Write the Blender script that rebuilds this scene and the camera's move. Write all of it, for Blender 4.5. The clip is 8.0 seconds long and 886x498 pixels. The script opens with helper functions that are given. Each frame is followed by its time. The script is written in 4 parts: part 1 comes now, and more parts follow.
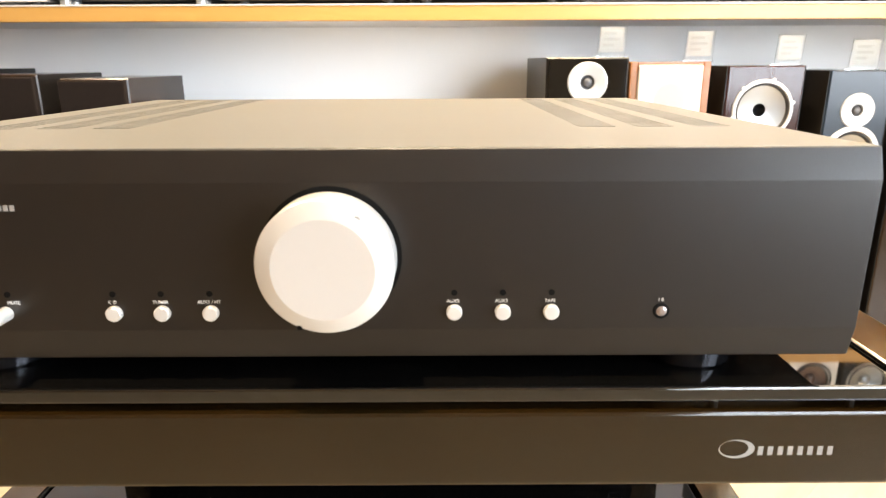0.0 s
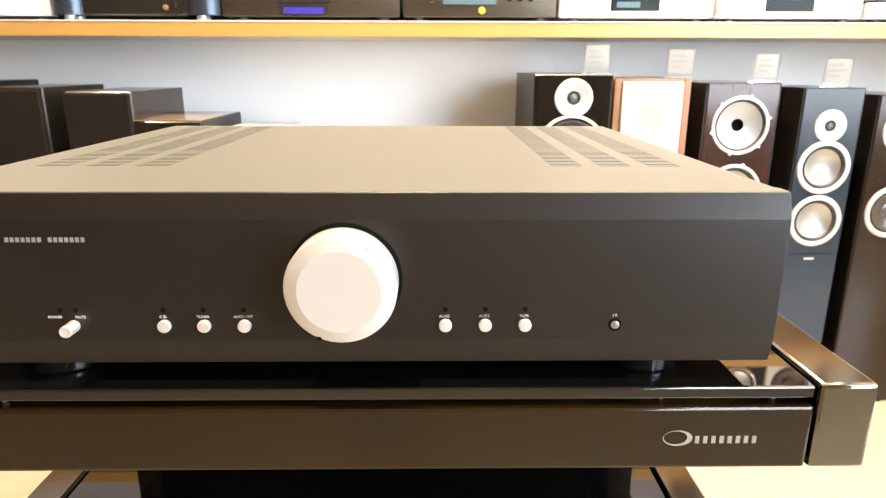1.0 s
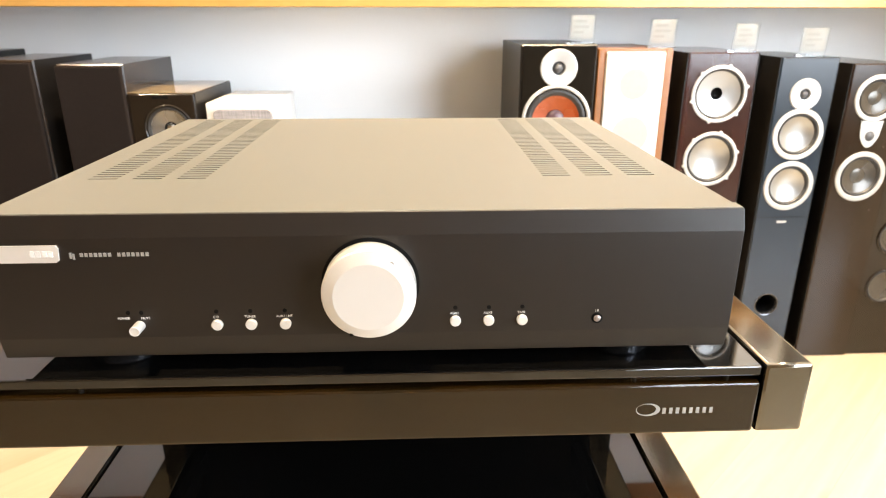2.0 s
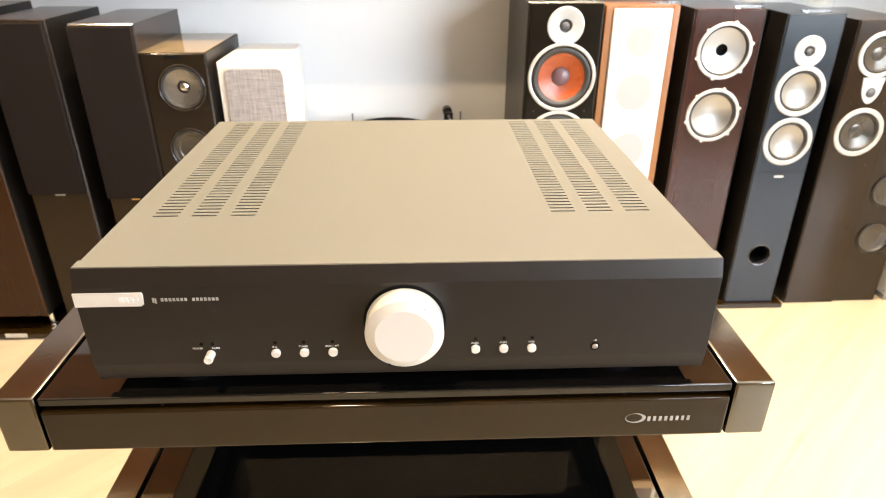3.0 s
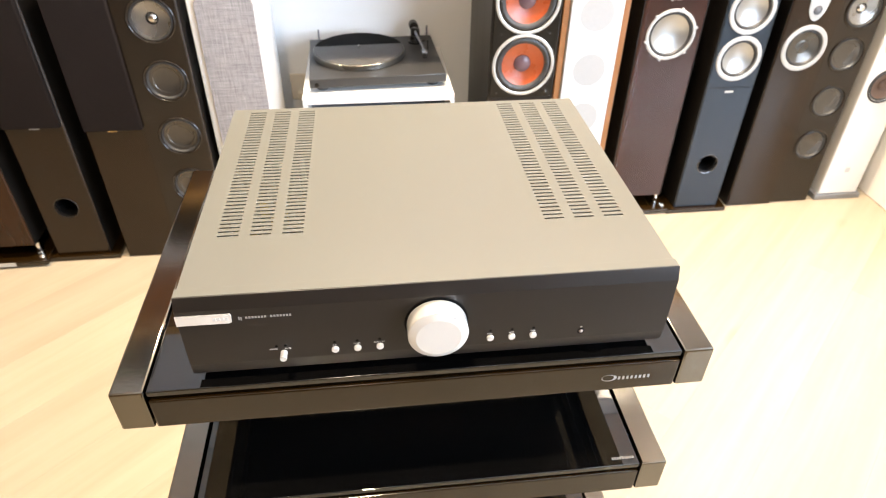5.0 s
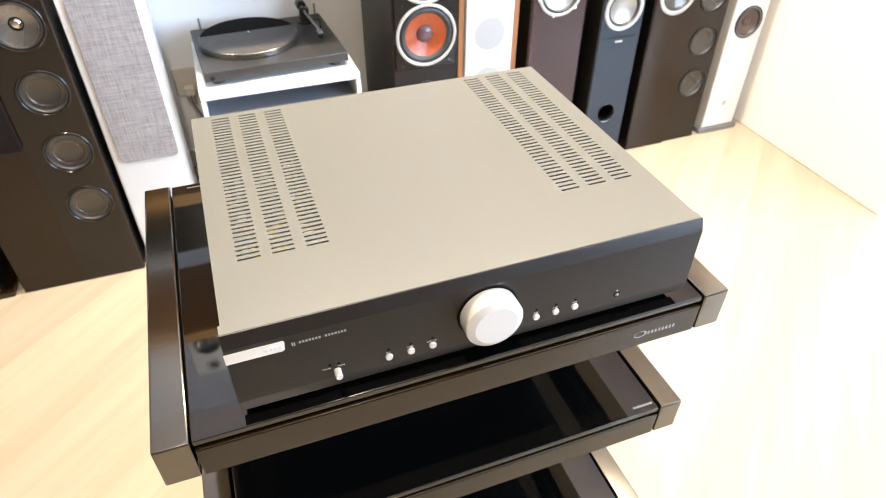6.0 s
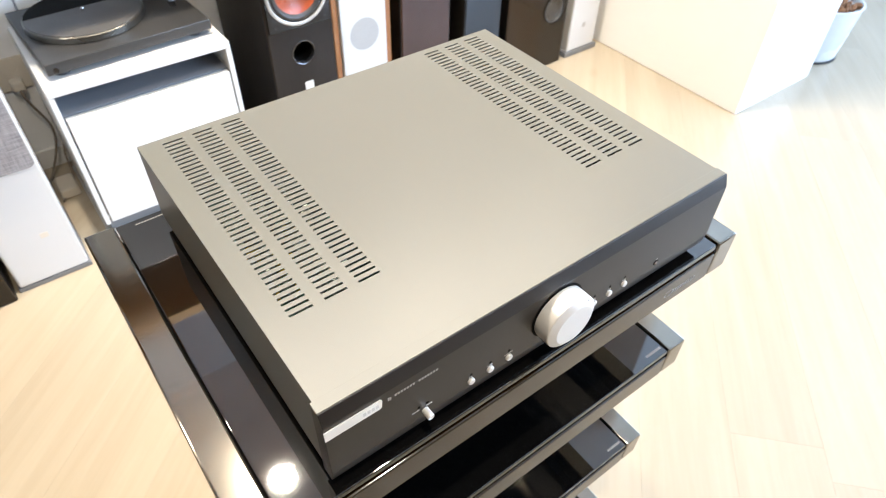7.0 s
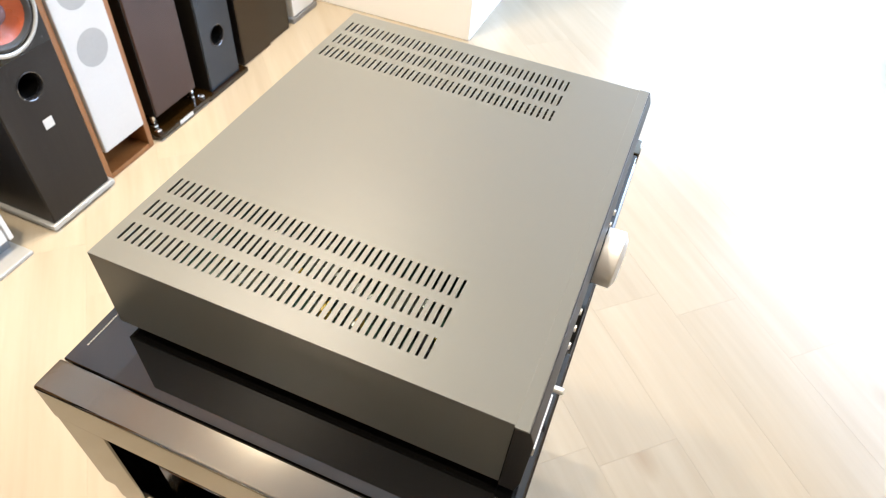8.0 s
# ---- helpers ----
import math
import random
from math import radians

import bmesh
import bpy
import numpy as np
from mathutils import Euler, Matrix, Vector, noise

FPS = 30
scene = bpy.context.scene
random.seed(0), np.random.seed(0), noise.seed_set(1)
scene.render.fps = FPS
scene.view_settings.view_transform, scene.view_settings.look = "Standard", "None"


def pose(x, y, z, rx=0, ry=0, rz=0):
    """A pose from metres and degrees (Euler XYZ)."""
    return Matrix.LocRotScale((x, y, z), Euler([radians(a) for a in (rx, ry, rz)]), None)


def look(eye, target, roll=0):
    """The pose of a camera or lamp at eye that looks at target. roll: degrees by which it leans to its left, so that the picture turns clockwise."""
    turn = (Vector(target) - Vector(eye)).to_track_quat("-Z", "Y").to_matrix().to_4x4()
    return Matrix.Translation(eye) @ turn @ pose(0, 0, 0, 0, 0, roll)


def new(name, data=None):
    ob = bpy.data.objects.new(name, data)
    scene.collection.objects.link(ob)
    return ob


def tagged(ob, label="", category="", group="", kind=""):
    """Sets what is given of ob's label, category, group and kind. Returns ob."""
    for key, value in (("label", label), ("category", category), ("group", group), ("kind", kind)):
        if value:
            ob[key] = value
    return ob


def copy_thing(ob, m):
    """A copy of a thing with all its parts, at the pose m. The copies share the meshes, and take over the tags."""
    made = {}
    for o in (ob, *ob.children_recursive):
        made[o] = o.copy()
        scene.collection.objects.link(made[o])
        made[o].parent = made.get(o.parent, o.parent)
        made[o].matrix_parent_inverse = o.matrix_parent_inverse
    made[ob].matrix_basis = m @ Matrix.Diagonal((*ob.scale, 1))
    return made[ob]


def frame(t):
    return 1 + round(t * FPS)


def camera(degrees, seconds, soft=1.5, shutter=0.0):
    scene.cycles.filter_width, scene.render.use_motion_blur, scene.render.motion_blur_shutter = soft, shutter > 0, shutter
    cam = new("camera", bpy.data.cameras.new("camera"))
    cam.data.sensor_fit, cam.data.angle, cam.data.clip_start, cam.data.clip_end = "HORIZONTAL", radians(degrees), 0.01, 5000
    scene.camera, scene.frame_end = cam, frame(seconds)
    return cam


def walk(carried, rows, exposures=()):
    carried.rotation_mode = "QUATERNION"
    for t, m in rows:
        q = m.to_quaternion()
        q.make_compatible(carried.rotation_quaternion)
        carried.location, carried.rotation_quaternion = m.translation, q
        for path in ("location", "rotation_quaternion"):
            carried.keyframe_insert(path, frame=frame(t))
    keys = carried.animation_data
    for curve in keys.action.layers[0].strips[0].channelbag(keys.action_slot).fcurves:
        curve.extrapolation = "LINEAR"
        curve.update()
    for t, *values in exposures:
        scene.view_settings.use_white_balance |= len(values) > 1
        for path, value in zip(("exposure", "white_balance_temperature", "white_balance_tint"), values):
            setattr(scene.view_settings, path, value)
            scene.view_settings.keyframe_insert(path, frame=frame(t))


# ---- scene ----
cam = camera(68.93, 8.0, 1.0, 0.12)
PATH = [
    (0, (0.0459, -0.2564, 0.8765), (0.0469, 1.6648, 0.3208), -0.25),
    (0.5, (0.0462, -0.2812, 0.8853), (0.0394, 1.6369, 0.3189), -0.11),
    (1, (0.0449, -0.3096, 0.9028), (0.0728, 1.6146, 0.3582), 0.15),
    (1.5, (0.0396, -0.3404, 0.9227), (0.095, 1.5842, 0.3818), -0.25),
    (1.7, (0.0355, -0.3474, 0.9338), (0.1056, 1.561, 0.3394), -0.31),
    (2.8, (0.0136, -0.3797, 1.0156), (0.0954, 1.4387, 0.1869), 0.78),
    (3, (0.012, -0.3858, 1.0465), (0.083, 1.4029, 0.1546), 0.14),
    (3.5, (0.0115, -0.3985, 1.112), (0.0383, 1.3226, 0.0936), 1.19),
    (4, (0.0092, -0.4192, 1.1563), (0.0408, 1.2361, 0.0343), 0.85),
    (4.5, (0.0003, -0.4297, 1.186), (0.067, 1.1916, 0.0168), 1.15),
    (5, (-0.0469, -0.423, 1.2017), (0.1509, 1.1589, -0.006), 0.94),
    (5.2, (-0.0766, -0.4162, 1.1968), (0.2241, 1.1217, -0.0459), 1.81),
    (6.3, (-0.2098, -0.3343, 1.2162), (0.3965, 1.0492, -0.0946), -0.37),
    (6.5, (-0.2313, -0.3033, 1.2229), (0.4307, 1.0103, -0.1321), -0.00),
    (7, (-0.2933, -0.2226, 1.2203), (0.5786, 0.896, -0.1899), 1.66),
    (7.5, (-0.3768, -0.1127, 1.2249), (0.7937, 0.5939, -0.2348), 3.15),
    (8, (-0.4328, 0.0, 1.2267), (0.8609, 0.4353, -0.2352), 5.47),
]
walk(cam, [(t, look(eye, target, roll)) for t, eye, target, roll in PATH],
     [(0, 0.21, 7500, 11), (1.5, 0.21, 7450, 11), (3.5, 0.13, 7500, 11), (4.5, 0.11, 6950, 11), (5.2, 0.09, 6450, 11), (6.5, -0.06, 5900, 9), (7.0, -0.22, 5800, 8), (7.5, -0.29, 5850, 9), (8.0, -0.40, 6080, 9)])
cam.data.dof.use_dof, cam.data.dof.focus_distance, cam.data.dof.aperture_fstop = True, 0.46, 16.0

# ---- light ----
ROOM = dict(x0=-3.4, x1=4.6, y0=-1.65, y1=1.72, z1=2.75)

world = bpy.data.worlds.new("sky")
scene.world = world
world.use_nodes = True
sky = world.node_tree.nodes.new("ShaderNodeTexSky")
sky.sky_type, sky.sun_disc = "NISHITA", False
sky.sun_elevation, sky.sun_rotation = radians(38), radians(120)
world.node_tree.links.new(sky.outputs[0], world.node_tree.nodes["Background"].inputs[0])
world.node_tree.nodes["Background"].inputs[1].default_value = 0.12


def area(name, m, sx, sy, watts, colour, spread=180):
    lamp = bpy.data.lights.new(name, "AREA")
    lamp.shape, lamp.size, lamp.size_y, lamp.energy, lamp.color = "RECTANGLE", sx, sy, watts, colour
    lamp.spread = radians(spread)
    ob = new(name, lamp)
    ob.matrix_basis = m
    return ob


# daylight in the two window openings
area("window_daylight", look((4.5, -0.52, 1.35), (0.0, -0.4, 1.9)), 1.7, 1.9, 100, (0.60, 0.77, 1.0), 150)
area("shopfront_daylight", look((2.55, -1.58, 1.43), (0.3, 1.7, 1.2)), 2.5, 1.65, 130, (0.66, 0.80, 1.0), 145)

# ---- helpers for meshes ----


def smooth(me, angle=35):
    for p in me.polygons:
        p.use_smooth = True
    me.set_sharp_from_angle(angle=radians(angle))


def part(name, bm, material, parent, label="", kind="", sharp=21):
    me = bpy.data.meshes.new(name)
    bmesh.ops.recalc_face_normals(bm, faces=bm.faces[:])
    bm.to_mesh(me)
    bm.free()
    smooth(me, sharp)
    for m in material if isinstance(material, (list, tuple)) else [material]:
        me.materials.append(m)
    ob = new(name, me)
    ob.parent = parent
    return tagged(ob, label, kind=kind)


def thing(name, x, y, z, label, category, group="", kind="", rz=0.0):
    ob = new(name)
    ob.empty_display_size = 0.05
    ob.matrix_basis = pose(x, y, z, 0, 0, rz)
    return tagged(ob, label, category, group, kind)


def box(bm, x0, x1, y0, y1, z0, z1, bevel=0.0, seg=2):
    r = bmesh.ops.create_cube(bm, size=1.0)
    vs = r["verts"]
    for v in vs:
        v.co = Vector((x0 + (v.co.x + 0.5) * (x1 - x0), y0 + (v.co.y + 0.5) * (y1 - y0), z0 + (v.co.z + 0.5) * (z1 - z0)))
    if bevel:
        es = list({e for v in vs for e in v.link_edges})
        bmesh.ops.bevel(bm, geom=es, offset=bevel, segments=seg, affect="EDGES", profile=0.5)
    return bm


def boxes(*dims, bevel=0.0, seg=2):
    bm = bmesh.new()
    for d in dims:
        box(bm, *d, bevel=bevel, seg=seg)
    return bm


def lathe(profile, centre=(0, 0, 0), axis="z", seg=40, bm=None):
    """Turns (radius, height) pairs about an axis; for 'y' the height points to the front (-y)."""
    bm = bm or bmesh.new()
    rings = []
    for r, h in profile:
        ring = []
        for i in range(seg if r > 1e-6 else 1):
            a = 2 * math.pi * i / seg
            c, s = r * math.cos(a), r * math.sin(a)
            p = {"z": (c, s, h), "y": (c, -h, s), "x": (h, c, s)}[axis]
            ring.append(bm.verts.new(Vector(p) + Vector(centre)))
        rings.append(ring)
    for a, b in zip(rings, rings[1:]):
        n = max(len(a), len(b))
        if n == 1:
            continue
        for i in range(n):
            j = (i + 1) % n
            q = [a[i % len(a)], a[j % len(a)], b[j % len(b)], b[i % len(b)]]
            u = []
            for v in q:
                if v not in u:
                    u.append(v)
            if len(u) > 2:
                bm.faces.new(u)
    return bm


def tube(points, radius, seg=10, bm=None):
    bm = bm or bmesh.new()
    pts = [Vector(p) for p in points]
    rings = []
    for i, p in enumerate(pts):
        d = (pts[min(i + 1, len(pts) - 1)] - pts[max(i - 1, 0)]).normalized()
        side = d.cross(Vector((0, 0, 1)))
        if side.length < 0.05:
            side = d.cross(Vector((0, 1, 0)))
        side.normalize()
        up = side.cross(d)
        rings.append([bm.verts.new(p + radius * (math.cos(2 * math.pi * k / seg) * side + math.sin(2 * math.pi * k / seg) * up)) for k in range(seg)])
    for a, b in zip(rings, rings[1:]):
        for k in range(seg):
            bm.faces.new((a[k], a[(k + 1) % seg], b[(k + 1) % seg], b[k]))
    bm.faces.new(rings[0])
    bm.faces.new(rings[-1])
    return bm


def spline(points, n=40):
    """A soft curve through points."""
    p = [Vector(q) for q in points]
    p = [2 * p[0] - p[1]] + p + [2 * p[-1] - p[-2]]
    out = []
    for i in range(1, len(p) - 2):
        for k in range(n // (len(p) - 3)):
            t = k * (len(p) - 3) / n
            a, b, c, d = p[i - 1], p[i], p[i + 1], p[i + 2]
            out.append(0.5 * (2 * b + (c - a) * t + (2 * a - 5 * b + 4 * c - d) * t * t + (3 * b - a - 3 * c + d) * t ** 3))
    return out + [p[-2]]


def extrude_x(profile, x0, x1, bevel=0.0):
    """A closed (y, z) outline drawn out along x."""
    bm = bmesh.new()
    a = [bm.verts.new((x0, y, z)) for y, z in profile]
    b = [bm.verts.new((x1, y, z)) for y, z in profile]
    n = len(profile)
    for i in range(n):
        bm.faces.new((a[i], a[(i + 1) % n], b[(i + 1) % n], b[i]))
    bm.faces.new(a)
    bm.faces.new(b)
    if bevel:
        bmesh.ops.bevel(bm, geom=bm.edges[:], offset=bevel, segments=2, affect="EDGES", profile=0.5)
    return bm


def holed_plate(x0, x1, z0, z1, y, thick, holes, seg=40):
    """An upright plate facing -y with round holes (x, z, r), the hole walls included."""
    bm = bmesh.new()
    loops = [[(x0, z0), (x1, z0), (x1, z1), (x0, z1)]]
    loops += [[(hx + r * math.cos(2 * math.pi * i / seg), hz + r * math.sin(2 * math.pi * i / seg)) for i in range(seg)] for hx, hz, r in holes]
    edges = []
    for loop in loops:
        f = [bm.verts.new((x, y, z)) for x, z in loop]
        b = [bm.verts.new((x, y + thick, z)) for x, z in loop]
        for i in range(len(loop)):
            j = (i + 1) % len(loop)
            edges.append(bm.edges.new((f[i], f[j])))
            bm.faces.new((f[i], f[j], b[j], b[i]))
    bmesh.ops.triangle_fill(bm, edges=edges, use_beauty=True, use_dissolve=False, normal=(0, -1, 0))
    return bm


def grid_plate(xs, ys, z0, z1, hole):
    """A level plate on grid lines, without the cells for which hole(i, j) is true."""
    bm = bmesh.new()
    top = [[bm.verts.new((x, y, z1)) for y in ys] for x in xs]
    low = [[bm.verts.new((x, y, z0)) for y in ys] for x in xs]
    solid = lambda i, j: 0 <= i < len(xs) - 1 and 0 <= j < len(ys) - 1 and not hole(i, j)
    for i in range(len(xs) - 1):
        for j in range(len(ys) - 1):
            if not solid(i, j):
                continue
            bm.faces.new((top[i][j], top[i + 1][j], top[i + 1][j + 1], top[i][j + 1]))
            bm.faces.new((low[i][j], low[i][j + 1], low[i + 1][j + 1], low[i + 1][j]))
            for (di, dj, a, b) in ((-1, 0, (i, j), (i, j + 1)), (1, 0, (i + 1, j + 1), (i + 1, j)), (0, -1, (i + 1, j), (i, j)), (0, 1, (i, j + 1), (i + 1, j + 1))):
                if not solid(i + di, j + dj):
                    bm.faces.new((top[a[0]][a[1]], top[b[0]][b[1]], low[b[0]][b[1]], low[a[0]][a[1]]))
    return bm


def lettering(name, words, x, y, z, height, material, parent, tilt=90, label=""):
    """Flat lettering in the built-in font, facing -y, centred on x."""
    cu = bpy.data.curves.new(name, "FONT")
    cu.body, cu.size, cu.align_x, cu.align_y, cu.extrude = words, height * 1.42, "CENTER", "CENTER", 0.00012
    cu.resolution_u = 3
    ob = bpy.data.objects.new(name, cu)
    scene.collection.objects.link(ob)
    me = bpy.data.meshes.new_from_object(ob.evaluated_get(bpy.context.evaluated_depsgraph_get()))
    bpy.data.objects.remove(ob)
    me.materials.clear()
    me.materials.append(material)
    o = new(name, me)
    o.matrix_basis = pose(x, y, z, tilt)
    o.parent = parent
    return tagged(o, label)


# ---- materials ----


def mat(name, base, rough=0.5, metal=0.0, vary=0.06, scale=30.0, bump=0.0, bump_scale=400.0, rvary=0.08, coat=0.0, stretch=(1, 1, 1), spec=0.5, rand=0.0):
    """A painted, plastic, metal or cloth surface, uneven at two scales."""
    m = bpy.data.materials.new(name)
    m.use_nodes = True
    nt = m.node_tree
    n, l = nt.nodes, nt.links
    b = n["Principled BSDF"]
    b.inputs["Metallic"].default_value = metal
    b.inputs["Coat Weight"].default_value = coat
    b.inputs["Coat Roughness"].default_value = 0.05
    b.inputs["Specular IOR Level"].default_value = spec
    tc = n.new("ShaderNodeTexCoord")
    mp = n.new("ShaderNodeMapping")
    mp.inputs["Scale"].default_value = stretch
    l.new(tc.outputs["Object"], mp.inputs["Vector"])
    no = n.new("ShaderNodeTexNoise")
    no.inputs["Scale"].default_value, no.inputs["Detail"].default_value, no.inputs["Roughness"].default_value = scale, 6, 0.62
    l.new(mp.outputs[0], no.inputs["Vector"])
    big = n.new("ShaderNodeTexNoise")
    big.inputs["Scale"].default_value, big.inputs["Detail"].default_value = scale / 9, 3
    l.new(mp.outputs[0], big.inputs["Vector"])
    mix = n.new("ShaderNodeMath")
    mix.operation = "ADD"
    l.new(no.outputs["Fac"], mix.inputs[0])
    l.new(big.outputs["Fac"], mix.inputs[1])
    ramp = n.new("ShaderNodeMapRange")
    ramp.inputs["From Min"].default_value, ramp.inputs["From Max"].default_value = 0.6, 1.4
    ramp.inputs["To Min"].default_value, ramp.inputs["To Max"].default_value = 1 - vary, 1 + vary
    l.new(mix.outputs[0], ramp.inputs["Value"])
    val = ramp.outputs[0]
    if rand:
        oi = n.new("ShaderNodeObjectInfo")
        rr = n.new("ShaderNodeMapRange")
        rr.inputs["To Min"].default_value, rr.inputs["To Max"].default_value = 1 - rand, 1 + rand
        l.new(oi.outputs["Random"], rr.inputs["Value"])
        mu = n.new("ShaderNodeMath")
        mu.operation = "MULTIPLY"
        l.new(val, mu.inputs[0])
        l.new(rr.outputs[0], mu.inputs[1])
        val = mu.outputs[0]
    col = n.new("ShaderNodeVectorMath")
    col.operation = "SCALE"
    col.inputs[0].default_value = base
    l.new(val, col.inputs["Scale"])
    l.new(col.outputs[0], b.inputs["Base Color"])
    r2 = n.new("ShaderNodeMapRange")
    r2.inputs["From Min"].default_value, r2.inputs["From Max"].default_value = 0.3, 0.7
    r2.inputs["To Min"].default_value, r2.inputs["To Max"].default_value = max(0.02, rough - rvary), min(1.0, rough + rvary)
    l.new(big.outputs["Fac"], r2.inputs["Value"])
    l.new(r2.outputs[0], b.inputs["Roughness"])
    if bump:
        fine = n.new("ShaderNodeTexNoise")
        fine.inputs["Scale"].default_value, fine.inputs["Detail"].default_value = bump_scale, 3
        l.new(mp.outputs[0], fine.inputs["Vector"])
        bp = n.new("ShaderNodeBump")
        bp.inputs["Strength"].default_value, bp.inputs["Distance"].default_value = bump, 0.001
        l.new(fine.outputs["Fac"], bp.inputs["Height"])
        l.new(bp.outputs[0], b.inputs["Normal"])
    return m


def wood(name, light, dark, rough=0.4, scale=9.0, stretch=(1, 1, 0.06), rand=0.0, knots=0.0, gloss_vary=0.06, coat=0.0, spec=0.5):
    """Wood with long grain, growth bands and, where wanted, knots."""
    m = bpy.data.materials.new(name)
    m.use_nodes = True
    nt = m.node_tree
    n, l = nt.nodes, nt.links
    b = n["Principled BSDF"]
    b.inputs["Coat Weight"].default_value = coat
    b.inputs["Coat Roughness"].default_value = 0.12
    b.inputs["Specular IOR Level"].default_value = spec
    tc = n.new("ShaderNodeTexCoord")
    mp = n.new("ShaderNodeMapping")
    mp.inputs["Scale"].default_value = stretch
    src = tc.outputs["Object"]
    oi = n.new("ShaderNodeObjectInfo")
    if rand:
        sh = n.new("ShaderNodeVectorMath")
        sh.operation = "MULTIPLY_ADD"
        cmb = n.new("ShaderNodeCombineXYZ")
        for k in range(3):
            l.new(oi.outputs["Random"], cmb.inputs[k])
        l.new(cmb.outputs[0], sh.inputs[0])
        sh.inputs[1].default_value = (37.0, 23.0, 11.0)
        l.new(src, sh.inputs[2])
        src = sh.outputs[0]
    l.new(src, mp.inputs["Vector"])
    g = n.new("ShaderNodeTexNoise")
    g.inputs["Scale"].default_value, g.inputs["Detail"].default_value, g.inputs["Roughness"].default_value, g.inputs["Distortion"].default_value = scale * 4, 8, 0.65, 0.4
    l.new(mp.outputs[0], g.inputs["Vector"])
    w = n.new("ShaderNodeTexNoise")
    w.inputs["Scale"].default_value, w.inputs["Detail"].default_value, w.inputs["Distortion"].default_value = scale, 3, 1.2
    l.new(mp.outputs[0], w.inputs["Vector"])
    ad = n.new("ShaderNodeMath")
    ad.operation = "MULTIPLY_ADD"
    ad.inputs[1].default_value = 0.55
    l.new(g.outputs["Fac"], ad.inputs[0])
    hf = n.new("ShaderNodeMath")
    hf.operation = "MULTIPLY"
    hf.inputs[1].default_value = 0.45
    l.new(w.outputs["Fac"], hf.inputs[0])
    l.new(hf.outputs[0], ad.inputs[2])
    cr = n.new("ShaderNodeValToRGB")
    cr.color_ramp.elements[0].position, cr.color_ramp.elements[1].position = 0.36, 0.66
    cr.color_ramp.elements[0].color, cr.color_ramp.elements[1].color = (*dark, 1), (*light, 1)
    l.new(ad.outputs[0], cr.inputs["Fac"])
    colour = cr.outputs[0]
    if knots:
        vo = n.new("ShaderNodeTexVoronoi")
        vo.inputs["Scale"].default_value = knots
        mk = n.new("ShaderNodeMapping")
        mk.inputs["Scale"].default_value = (1.0, 2.2, 1.0)
        l.new(src, mk.inputs["Vector"])
        l.new(mk.outputs[0], vo.inputs["Vector"])
        kr = n.new("ShaderNodeValToRGB")
        kr.color_ramp.elements[0].position, kr.color_ramp.elements[1].position = 0.02, 0.11
        kr.color_ramp.elements[0].color, kr.color_ramp.elements[1].color = (0.80, 0.74, 0.68, 1), (1, 1, 1, 1)
        l.new(vo.outputs["Distance"], kr.inputs["Fac"])
        mk2 = n.new("ShaderNodeMix")
        mk2.data_type, mk2.blend_type = "RGBA", "MULTIPLY"
        mk2.inputs[0].default_value = 1.0
        l.new(colour, mk2.inputs[6])
        l.new(kr.outputs[0], mk2.inputs[7])
        colour = mk2.outputs[2]
    if rand:
        rr = n.new("ShaderNodeMapRange")
        rr.inputs["To Min"].default_value, rr.inputs["To Max"].default_value = 1 - rand, 1 + rand
        l.new(oi.outputs["Random"], rr.inputs["Value"])
        sc = n.new("ShaderNodeVectorMath")
        sc.operation = "SCALE"
        l.new(colour, sc.inputs[0])
        l.new(rr.outputs[0], sc.inputs["Scale"])
        colour = sc.outputs[0]
    l.new(colour, b.inputs["Base Color"])
    r2 = n.new("ShaderNodeMapRange")
    r2.inputs["To Min"].default_value, r2.inputs["To Max"].default_value = rough + gloss_vary, rough - gloss_vary
    l.new(ad.outputs[0], r2.inputs["Value"])
    l.new(r2.outputs[0], b.inputs["Roughness"])
    bp = n.new("ShaderNodeBump")
    bp.inputs["Strength"].default_value, bp.inputs["Distance"].default_value = 0.15, 0.001
    l.new(ad.outputs[0], bp.inputs["Height"])
    l.new(bp.outputs[0], b.inputs["Normal"])
    return m


